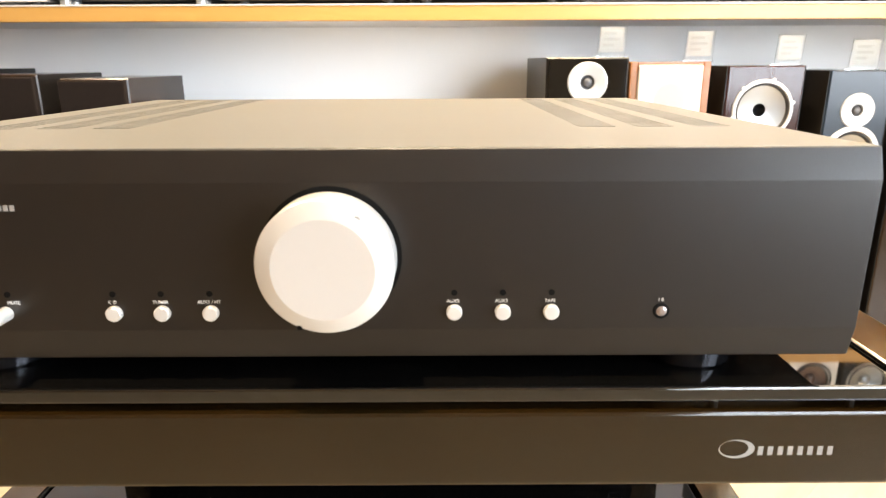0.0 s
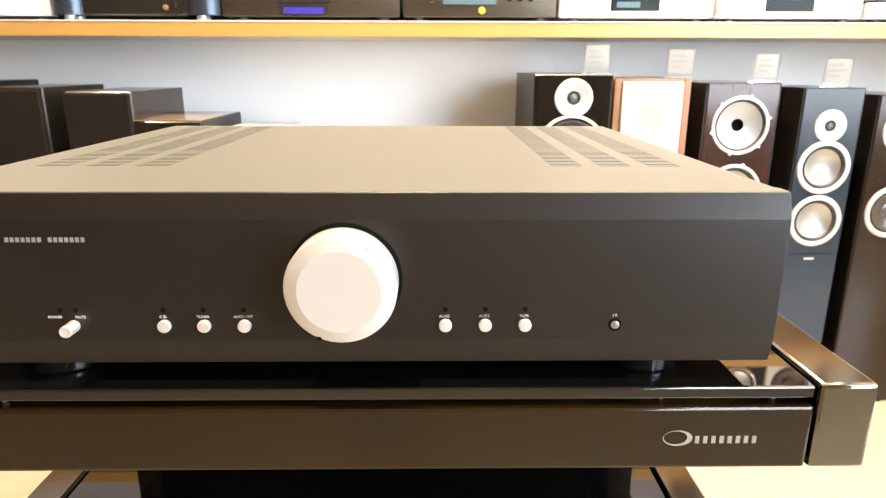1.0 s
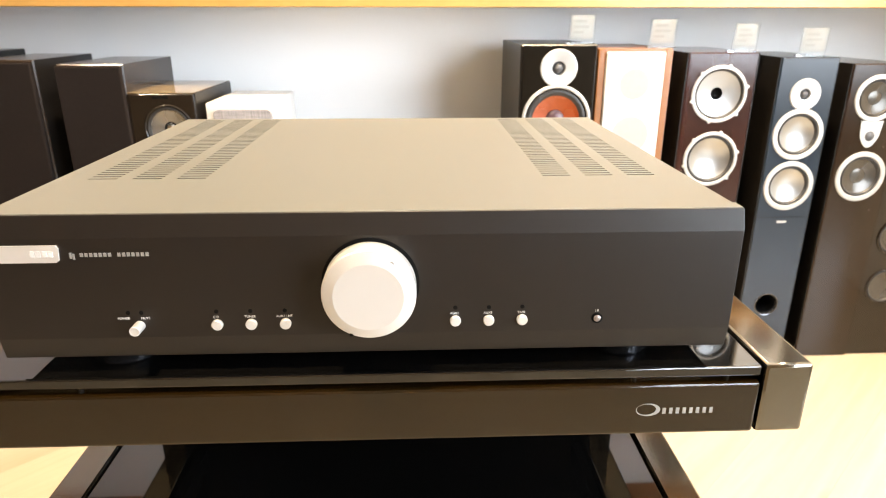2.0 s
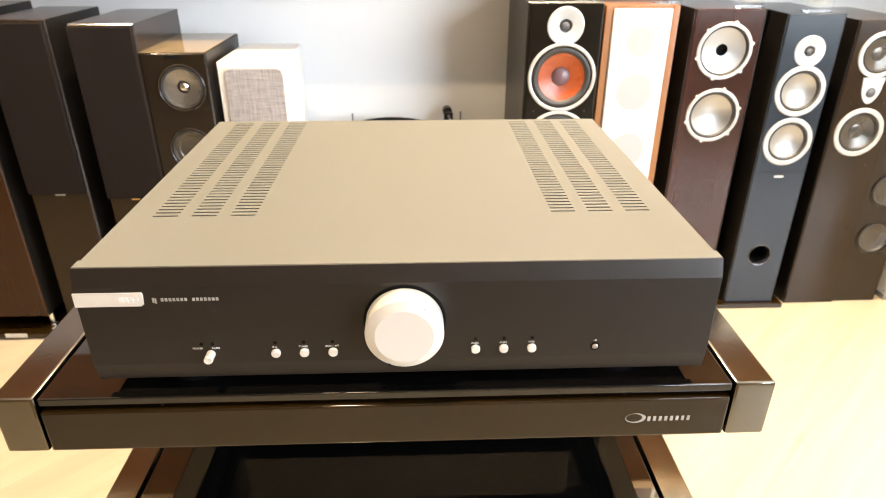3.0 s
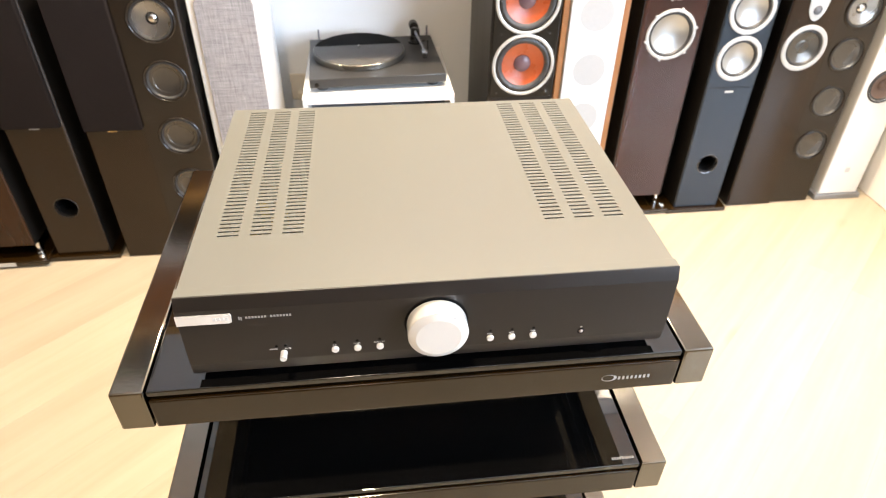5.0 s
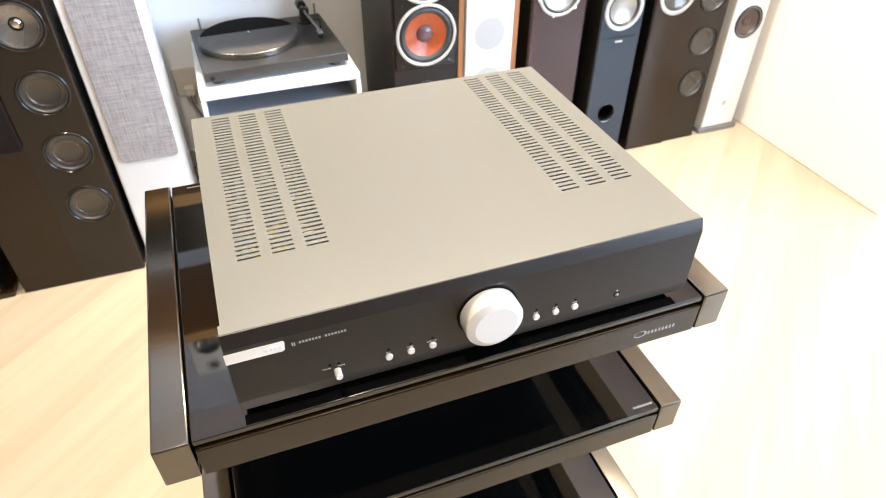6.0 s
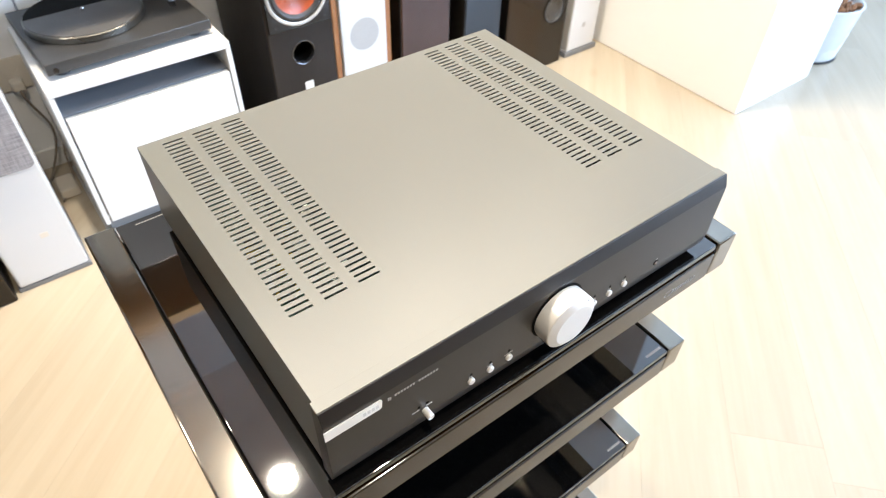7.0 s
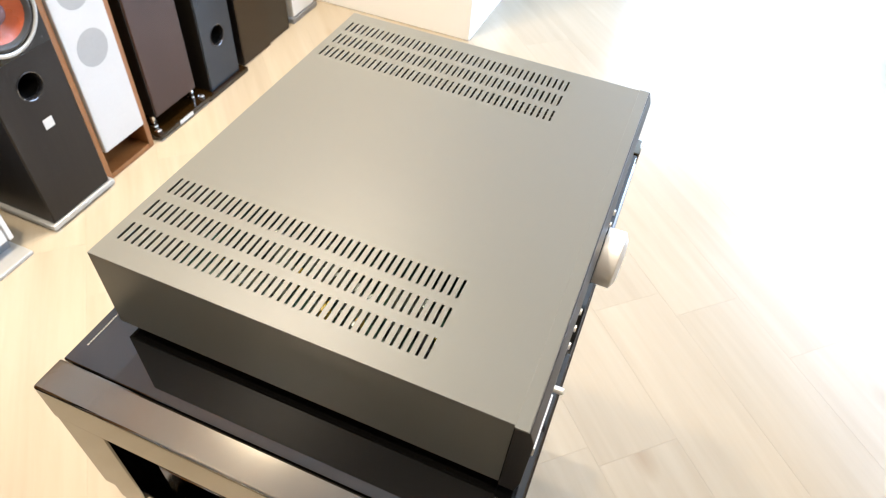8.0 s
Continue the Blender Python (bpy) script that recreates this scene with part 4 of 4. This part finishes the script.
for qx, qz, a0 in ((gx - rad, g0 + rad, -90), (gx - rad, g1 - rad, 0), (-gx + rad, g1 - rad, 90), (-gx + rad, g0 + rad, 180)):
    outl += [(qx + rad * math.cos(radians(a0 + 15 * k)), qz + rad * math.sin(radians(a0 + 15 * k))) for k in range(7)]
f0 = [bm.verts.new((0.007 + a * 0.985, -0.009, 0.534 + (c - 0.534) * 0.995)) for a, c in outl]
f1 = [bm.verts.new((a + 0.007, -0.006, c)) for a, c in outl]
f2 = [bm.verts.new((a + 0.007, -0.0004, c)) for a, c in outl]
bm.faces.new(f0)
for a, b in ((f0, f1), (f1, f2)):
    for k in range(len(outl)):
        bm.faces.new((a[k], a[(k + 1) % len(outl)], b[(k + 1) % len(outl)], b[k]))
part("grille", bm, M_GREYCLOTH, s, "grey woven cloth grille")
badge(s, 0.022, 0.140, 0.018, 0.014, M_SOCKET)

# white speaker with two brown cones
s = thing("loudspeaker", 1.546, 1.311, 0, "white loudspeaker with brown cones on a dark base", "loudspeaker", G)
part("base_plate", boxes((-0.084, 0.084, -0.006, 0.27, 0.0, 0.020), bevel=0.003), M_STEELGREY, s, "dark grey base plate")
cabinet(s, 0.140, 0.27, 0.0205, 0.80, [(0, 0.549, 0.046), (0, 0.411, 0.046)], M_WHITE, label="white cabinet")
for z in (0.549, 0.411):
    driver(s, 0, z, 0.055, M_RUBBER, M_BROWNCONE, M_BROWNCONE, 0.38, "brown cone woofer", rim=0.90)
badge(s, 0.0, 0.113, 0.016, 0.018, M_PRINT_GREY)

# clear price stands on the speakers
stand = None
for tx, ty, tz, ry in ((0.440, 1.315, 0.8862, 4), (0.648, 1.325, 0.8762, -3), (0.862, 1.33, 0.8662, 5), (1.042, 1.33, 0.8552, -4)):
    m = pose(tx, ty, tz, 0, 0, ry)
    if stand:
        copy_thing(stand, m)
        continue
    stand = thing("price_stand", 0, 0, 0, "clear acrylic price stand with a white card", "price stand", "price stands on the loudspeakers")
    stand.matrix_basis = m
    def lean(bm):
        for q in bm.verts:
            q.co.y -= 0.10 * q.co.z
        return bm
    part("base", boxes((-0.033, 0.033, -0.012, 0.024, 0.0, 0.002)), M_ACRYL, stand)
    part("front_sheet", lean(boxes((-0.033, 0.033, -0.0015, 0.0, 0.0022, 0.070))), M_ACRYL, stand)
    part("card", lean(boxes((-0.028, 0.028, 0.0006, 0.001, 0.012, 0.066))), M_CARD, stand)
    bm = bmesh.new()
    for k, (a, b) in enumerate(((-0.020, 0.010), (-0.020, 0.018), (-0.020, 0.004))):
        box(bm, a, b, 0.0003, 0.0006, 0.050 - 0.013 * k, 0.056 - 0.013 * k)
    part("print", lean(bm), M_FAINT, stand)

# ---- turntable on its cabinet ----
cab = thing("media_cabinet", -0.0205, 1.296, 0, "white media cabinet with an open slot above its door", "cabinet")
cw, cd, ct = 0.2145, 0.38, 0.442
part("top", boxes((-cw, cw, 0.0, cd, ct - 0.018, ct), bevel=0.002), M_WHITE, cab)
for sx in (-1, 1):
    part("side", boxes((min(sx * cw, sx * (cw - 0.012)), max(sx * cw, sx * (cw - 0.012)), 0.0, cd, 0.045, ct - 0.0185), bevel=0.001), M_WHITE, cab)
# back and floor of the slot carry its shade as colour
part("back", boxes((-cw + 0.0125, cw - 0.0125, cd - 0.008, cd - 0.001, 0.058, ct - 0.0185)), M_CABIN, cab)
part("slot_floor", boxes((-cw + 0.0125, cw - 0.0125, 0.022, cd - 0.009, 0.352, 0.364)), M_SLOTFLOOR, cab)
part("bottom", boxes((-cw + 0.0125, cw - 0.0125, 0.022, cd - 0.009, 0.046, 0.058)), M_WHITE, cab)
part("door", boxes((-cw + 0.016, cw - 0.016, 0.001, 0.019, 0.048, 0.362), bevel=0.002), M_WHITE, cab, "plain white door front")
part("base_frame", boxes((-cw + 0.01, cw - 0.01, 0.02, cd - 0.02, 0.012, 0.0445)), M_STEELGREY, cab, "grey recessed base")
part("floor_rail", boxes((-cw - 0.004, cw + 0.004, -0.035, cd - 0.01, 0.0, 0.0115), bevel=0.003), M_RING, cab, "silver floor rail")

tt = thing("turntable", -0.018, 1.343, 0.442, "black turntable with a felt mat, on the white cabinet", "turntable", rz=2.5)
tw_, td_ = 0.195, 0.33
part("plinth", boxes((-tw_, tw_, 0.0, td_, 0.014, 0.040), bevel=0.0025), M_TT, tt, "matt black plinth")
for fx in (-0.16, 0.16):
    for fy in (0.035, 0.295):
        part("foot", lathe([(0, 0), (0.017, 0), (0.018, 0.003), (0.015, 0.0138), (0, 0.0138)], (fx, fy, 0), seg=24), M_RUBBER, tt)
pl = part("platter", lathe([(0.0, 0.0403), (0.135, 0.0403), (0.138, 0.042), (0.138, 0.056), (0.1365, 0.0575), (0.0, 0.0575)], (-0.045, 0.182, 0), seg=96), M_PLATRIM, tt, "brushed metal platter")
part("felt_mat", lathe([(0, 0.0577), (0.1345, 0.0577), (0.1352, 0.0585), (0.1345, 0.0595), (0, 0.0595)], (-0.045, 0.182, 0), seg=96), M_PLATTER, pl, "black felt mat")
# thin black segment laid on the mat behind a straight edge
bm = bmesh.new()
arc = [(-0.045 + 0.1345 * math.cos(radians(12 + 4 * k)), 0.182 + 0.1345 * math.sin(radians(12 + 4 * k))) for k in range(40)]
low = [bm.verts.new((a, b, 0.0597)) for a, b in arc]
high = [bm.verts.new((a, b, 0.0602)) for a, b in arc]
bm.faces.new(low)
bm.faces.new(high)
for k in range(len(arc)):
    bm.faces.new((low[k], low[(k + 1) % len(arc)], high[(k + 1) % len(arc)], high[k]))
part("mat_back", bm, M_HOLE, pl, "thin black segment over the rear of the mat")
part("spindle", lathe([(0.0035, 0.0595), (0.0035, 0.066), (0.0022, 0.069), (0, 0.0695)], (-0.045, 0.182, 0), seg=16), M_CHROME, pl, "chrome spindle")
arm = part("arm_base", lathe([(0, 0.0402), (0.022, 0.0402), (0.022, 0.046), (0.016, 0.048), (0.016, 0.062), (0.012, 0.064), (0, 0.064)], (0.137, 0.265, 0), seg=32), M_BLKMETAL, tt)
part("arm_gimbal", boxes((0.123, 0.151, 0.258, 0.272, 0.064, 0.086), bevel=0.003), M_BLKMETAL, arm)
part("arm_tube", tube([(0.137, 0.305, 0.078), (0.137, 0.23, 0.076), (0.145, 0.14, 0.071), (0.145, 0.115, 0.069)], 0.0038, 12), M_STEELGREY, arm, "slim tonearm tube")
part("counterweight", lathe([(0, -0.016), (0.013, -0.016), (0.0145, -0.014), (0.0145, 0.014), (0.013, 0.016), (0, 0.016)], (0.137, 0.308, 0.080), "y", 28), M_BLKMETAL, arm, "round black counterweight")
part("headshell", boxes((0.137, 0.153, 0.092, 0.120, 0.0655, 0.0695), bevel=0.001), M_STEELGREY, arm, "headshell")
part("cartridge", boxes((0.139, 0.151, 0.092, 0.114, 0.052, 0.0652), bevel=0.001), M_BLKMETAL, arm)
part("arm_rest", tube([(0.168, 0.198, 0.040), (0.168, 0.198, 0.068), (0.150, 0.198, 0.0685)], 0.0025, 8), M_BLKMETAL, arm)
for hx in (-0.165, 0.182):
    part("lid_hinge", tube([(hx, td_ - 0.004, 0.036), (hx, td_ - 0.004, 0.072)], 0.0028, 8), M_STEELGREY, tt, "bare lid hinge pin")
part("start_switch", lathe([(0, 0.002), (0.006, 0.002), (0.006, 0.0), (0, 0)], (-0.175, 0.0, 0.024), "y", 16), M_BLKMETAL, tt)

# ---- wall shelf with components ----
SHZ = 1.009
sh = thing("wall_shelf", 0, 0, 0, "long white wall shelf with an orange wooden front edge", "shelf")
part("board", boxes((-3.2, 1.665, 1.372, 1.7195, SHZ - 0.034, SHZ - 0.0034)), M_LAMIN, sh, "white laminated board")
part("edge_strip", boxes((-3.2, 1.665, 1.350, 1.3718, SHZ - 0.038, SHZ - 0.0035), bevel=0.002), M_SHELF, sh, "orange wooden edge strip")
part("top_sheet", boxes((-3.2, 1.665, 1.3490, 1.7194, SHZ - 0.0032, SHZ)), M_LAMIN, sh)


def component(name, x0, x1, h, paint, label, y=1.372, d=0.28, feet=M_RUBBER, round_=0.003):
    c = thing(name, (x0 + x1) / 2, y, SHZ, label, "hi-fi component", "components on the wall shelf")
    w = (x1 - x0) / 2
    part("case", boxes((-w, w, 0.0, d, 0.010, h), bevel=round_, seg=3), paint, c)
    for fx in (-w * 0.8, w * 0.8):
        for fy in (0.03, d - 0.03):
            part("foot", lathe([(0, 0), (0.014, 0), (0.015, 0.010), (0, 0.010)], (fx, fy, 0), seg=20), feet, c)
    return c, w


c, w = component("disc_player", -1.30, -0.885, 0.085, M_WHITE, "white hi-fi component on the wall shelf")
c, w = component("amplifier", -0.875, -0.485, 0.12, M_BLKMETAL, "black amplifier with rounded blue grey cheeks and silver feet", feet=M_RING, round_=0.01)
for sx in (-1, 1):
    part("cheek", lathe([(0, 0.0), (0.042, 0.0), (0.042, 0.105), (0, 0.105)], (sx * (w - 0.030), 0.020, 0.0125), seg=32), M_CHEEK, c, "rounded blue grey cheek")
    part("front_foot", lathe([(0, 0), (0.013, 0), (0.013, 0.0115), (0, 0.0115)], (sx * (w - 0.035), -0.003, 0), seg=20), M_RING, c, "round silver foot")
part("control_knob", lathe([(0.0, 0.012), (0.005, 0.012), (0.006, 0.010), (0.006, 0.0), (0, 0)], (0.075, 0, 0.030), "y", 20), M_GOLD, c, "small brass knob")
part("control_knob", lathe([(0.0, 0.012), (0.005, 0.012), (0.006, 0.010), (0.006, 0.0), (0, 0)], (0.100, 0, 0.036), "y", 20), M_DCHROME, c)
c, w = component("disc_player", -0.472, -0.038, 0.09, M_BRONZE, "brown grey disc player with a small blue display")
part("drawer", boxes((-0.085, 0.05, -0.004, 0.0, 0.043, 0.052), bevel=0.0015), M_DCHROME, c)
part("display", boxes((-0.066, 0.030, -0.0015, 0.0, 0.017, 0.032)), M_GLOWBLUE, c, "blue lit display")
part("display_frame", boxes((-0.078, 0.040, -0.0008, 0.0, 0.012, 0.038)), M_DCHROME, c)
c, w = component("network_player", -0.030, 0.346, 0.09, M_BRONZE, "brown grey player with a cyan display and an orange lamp")
part("display", boxes((-0.09, 0.04, -0.0015, 0.0, 0.040, 0.062)), M_GLOWCYAN, c, "cyan lit display")
part("lamp", lathe([(0, 0.003), (0.007, 0.003), (0.008, 0.0), (0, 0)], (0.005, 0, 0.026), "y", 20), M_GLOWORANGE, c, "orange indicator lamp")
for bx, bz in ((0.072, 0.052), (0.098, 0.052), (0.124, 0.052), (-0.118, 0.050)):
    part("button", lathe([(0, 0.004), (0.006, 0.004), (0.007, 0.003), (0.007, 0.0), (0, 0)], (bx, 0, bz), "y", 20), M_DCHROME, c, "small round dark chrome button")
for x0, x1, a, b in ((0.353, 0.737, -0.065, 0.055), (0.747, 1.108, -0.065, 0.055)):
    c, w = component("disc_player", x0, x1, 0.10, M_WHITE, "white player with a dark display", round_=0.010)
    d = part("display", boxes((a, b, -0.0012, 0.0, 0.026, 0.056)), M_SCREEN, c, "dark glass display")
    if x0 < 0.5:
        part("lit_field", boxes((a + 0.014, a + 0.072, -0.0020, -0.0013, 0.034, 0.047)), M_GLOWCYAN, d, "pale cyan lit field")
c, w = component("network_player", 1.118, 1.49, 0.048, M_WHITE, "slim white component under another", round_=0.005)
c2 = thing("network_player", 1.305, 1.372, SHZ + 0.0485, "slim white component stacked on another", "hi-fi component", "components on the wall shelf")
part("case", boxes((-0.186, 0.186, 0.0, 0.28, 0.006, 0.05), bevel=0.005), M_WHITE, c2)
part("foot", boxes((-0.15, 0.15, 0.02, 0.25, 0.0, 0.0058)), M_RUBBER, c2)

# upper wall shelves, mirrored in the glass of the rack
UP = (1.403, 1.955)
for uz in UP:
    up = thing("wall_shelf", 0, 0, 0, "brown wooden wall shelf with an orange front edge", "shelf")
    part("board", boxes((-3.2, 1.665, 1.372, 1.7195, uz - 0.034, uz)), M_BOARD, up, "brown wooden board")
    part("edge_strip", boxes((-3.2, 1.665, 1.350, 1.3718, uz - 0.038, uz + 0.001), bevel=0.002), M_SHELF, up, "orange wooden edge strip")
for x0, x1, h, paint, lab in ((-0.74, -0.31, 0.19, M_BLKMETAL, "black hi-fi component on the upper shelf"), (-0.285, 0.14, 0.305, M_STEELGREY, "tall grey hi-fi component on the upper shelf")):
    c = thing("amplifier", (x0 + x1) / 2, 1.38, UP[0] + 0.001, lab, "hi-fi component", "components on the upper shelf")
    w = (x1 - x0) / 2
    part("case", boxes((-w, w, 0.0, 0.28, 0.010, h), bevel=0.003), paint, c)
    for fx in (-w * 0.8, w * 0.8):
        for fy in (0.03, 0.25):
            part("foot", lathe([(0, 0), (0.014, 0), (0.015, 0.010), (0, 0.010)], (fx, fy, 0), seg=16), M_RUBBER, c)


def shelf_speaker(x, z, w, h, rw, paint, cone, label, ring=None):
    """Small two-way speaker on an upper shelf."""
    s = thing("loudspeaker", x, 1.385, z + 0.001, label, "loudspeaker", "small loudspeakers on the upper shelves")
    zw, zt = 0.018 + rw, h - 0.042
    cabinet(s, w, 0.22, 0.0, h, [(0, zw, rw * 0.86), (0, zt, 0.016)], paint)
    driver(s, 0, zw, rw, ring or M_RUBBER, cone, cone, 0.38, "round woofer", rim=0.90)
    tweeter(s, 0, zt, 0.026, M_RING, 0.009)
    return s


shelf_speaker(0.925, UP[0], 0.150, 0.250, 0.060, M_BLACKSIDE, M_CONE, "small black shelf loudspeaker with a pale cone", M_RING)
shelf_speaker(1.083, UP[0], 0.140, 0.235, 0.055, M_WHITE, M_BROWNCONE, "small white shelf loudspeaker with a brown cone")
shelf_speaker(1.240, UP[0], 0.150, 0.250, 0.060, M_BLACKSIDE, M_CONE, "small black shelf loudspeaker with a pale cone", M_RING)
shelf_speaker(-1.035, UP[1], 0.165, 0.260, 0.072, M_BLACKSIDE, M_CONEGOLD, "small black shelf loudspeaker with a champagne cone", M_DCHROME)
shelf_speaker(-0.422, UP[1], 0.130, 0.215, 0.046, M_WHITE, M_UNIQ, "small white shelf loudspeaker with a dark shiny cone")
shelf_speaker(0.960, UP[1], 0.150, 0.240, 0.058, M_WHITE, M_CONEGOLD, "small white shelf loudspeaker with a champagne cone")

# ---- sockets and cables behind the turntable ----
so = thing("wall_socket", -0.272, R["y1"], 0.305, "cream double wall socket with a plug in it", "wall socket")
part("plate", boxes((-0.04, 0.04, -0.010, 0.0, -0.045, 0.045), bevel=0.003), M_SOCKET, so)
part("outlet", lathe([(0.0, 0.004), (0.017, 0.004), (0.019, 0.0112), (0.021, 0.0112), (0.021, 0.010)], (0.0, 0, 0.020), "y", 28), M_SOCKET, so)
part("plug", boxes((-0.016, 0.016, -0.045, -0.0102, -0.036, -0.008), bevel=0.006), M_SOCKET, so, "cream mains plug")
cb = thing("mains_cable", -0.272, 1.68, 0, "brown grey mains cable hanging from the socket", "cable")
part("cable", tube(spline([(0, 0.0, 0.278), (0.005, -0.01, 0.24), (0.03, 0.005, 0.15), (0.02, -0.01, 0.09), (-0.02, -0.03, 0.02), (-0.06, -0.08, 0.0045), (-0.10, -0.12, 0.0045)], 48), 0.0035, 8), M_CABLE, cb)
cb = thing("mains_cable", -0.27, 1.66, 0, "brown grey signal cable behind the cabinet", "cable")
part("cable", tube(spline([(0.10, 0.0, 0.42), (0.05, 0.02, 0.30), (0.06, 0.01, 0.18), (0.03, -0.02, 0.08), (0.02, -0.05, 0.005), (-0.03, -0.14, 0.005)], 48), 0.003, 8), M_CABLE, cb)
ad = thing("power_adapter", -0.275, 1.57, 0, "pale power adapter lying on the floor", "power adapter")
part("case", boxes((-0.025, 0.025, -0.04, 0.04, 0.0, 0.03), bevel=0.006), M_SOCKET, ad)
setting("baseboard", boxes((R["x0"], 1.671, R["y1"] - 0.012, R["y1"] - 0.0005, 0.0005, 0.06), bevel=0.002), M_TRIM, "white painted baseboard", "baseboard")

# ---- plant pot past the partition ----
pot = thing("plant_pot", 2.30, 0.80, 0, "pale glazed plant pot filled with bark", "plant pot")
part("pot", lathe([(0, 0.004), (0.10, 0.004), (0.105, 0.012), (0.125, 0.20), (0.128, 0.21), (0.120, 0.212), (0.116, 0.20), (0.114, 0.19), (0, 0.19)], seg=48), M_POT, pot)
part("saucer", lathe([(0, 0), (0.105, 0), (0.11, 0.003), (0.09, 0.0038), (0, 0.0038)], seg=40), M_DCHROME, pot, "dark saucer")
random.seed(7)
bm = bmesh.new()
for k in range(70):
    a, q = random.uniform(0, 6.28), 0.105 * math.sqrt(random.random())
    m = Matrix.Translation((q * math.cos(a), q * math.sin(a), 0.192 + random.uniform(0, 0.02))) @ Euler((random.uniform(0, 3), random.uniform(0, 3), random.uniform(0, 3))).to_matrix().to_4x4() @ Matrix.Diagonal((0.022, 0.014, 0.009, 1))
    bmesh.ops.create_icosphere(bm, subdivisions=1, radius=1.0, matrix=m)
part("bark", bm, M_SOIL, pot, "brown bark chips", kind="stuff")

# ---- floor of diagonal oak planks ----
floor = setting("floor", boxes((R["x0"] - 0.12, R["x1"] + 0.12, R["y0"] - 0.12, R["y1"] + 0.12, -0.10, -0.012)), M_SUB, "pale bleached oak plank floor laid diagonally", "floor")
ANG, PW, PL = 43.0, 0.1885, 1.45
u = Vector((math.cos(radians(ANG)), math.sin(radians(ANG))))
v = Vector((-u.y, u.x))


def plank_mesh(length):
    bm = bmesh.new()
    box(bm, 0, length - 0.00015, 0, PW - 0.00015, -0.012, 0.0)
    top = [e for e in bm.edges if all(abs(q.co.z) < 1e-6 for q in e.verts)]
    bmesh.ops.bevel(bm, geom=top, offset=0.0002, segments=1, affect="EDGES")
    me = bpy.data.meshes.new("plank")
    bm.to_mesh(me)
    bm.free()
    me.materials.append(M_PLANK)
    return me


plank = plank_mesh(PL)
joint = Vector((0.368, -0.285))
v0, u0 = joint.dot(v), joint.dot(u)
EDGES = ((R["x0"] - 0.1, 0, 0), (R["x1"] + 0.1, 0, 1), (R["y0"] - 0.1, 1, 0), (R["y1"] + 0.1, 1, 1))


def cut_plank(m):
    """A plank sawn off along the walls."""
    bm = bmesh.new()
    bm.from_mesh(plank)
    bm.transform(m)
    for value, axis, upper in EDGES:
        co, no = Vector((0, 0, 0)), Vector((0, 0, 0))
        co[axis], no[axis] = value, 1.0
        cut = bmesh.ops.bisect_plane(bm, geom=bm.verts[:] + bm.edges[:] + bm.faces[:], plane_co=co, plane_no=no, clear_outer=bool(upper), clear_inner=not upper)
        open_edges = [e for e in cut["geom_cut"] if isinstance(e, bmesh.types.BMEdge)]
        if open_edges and bm.faces:
            bmesh.ops.holes_fill(bm, edges=open_edges)
    if not bm.faces:
        bm.free()
        return None
    bm.transform(m.inverted())
    me = bpy.data.meshes.new("plank")
    bm.to_mesh(me)
    bm.free()
    me.materials.append(M_PLANK)
    return me


random.seed(11)
for row in range(-26, 26):
    vv = v0 + row * PW
    start = u0 if row == 0 else u0 + random.uniform(0, PL)
    for k in range(-7, 7):
        uu = start + k * PL
        p = u * uu + v * vv
        m = pose(p.x, p.y, 0, 0, 0, ANG)
        pts = [m @ Vector(c) for c in ((0, 0, 0), (PL, 0, 0), (0, PW, 0), (PL, PW, 0))]
        inside = [EDGES[0][0] < q.x < EDGES[1][0] and EDGES[2][0] < q.y < EDGES[3][0] for q in pts]
        me = plank if all(inside) else cut_plank(m)
        if me:
            o = new("plank", me)
            o.matrix_basis = m
            o.parent = floor
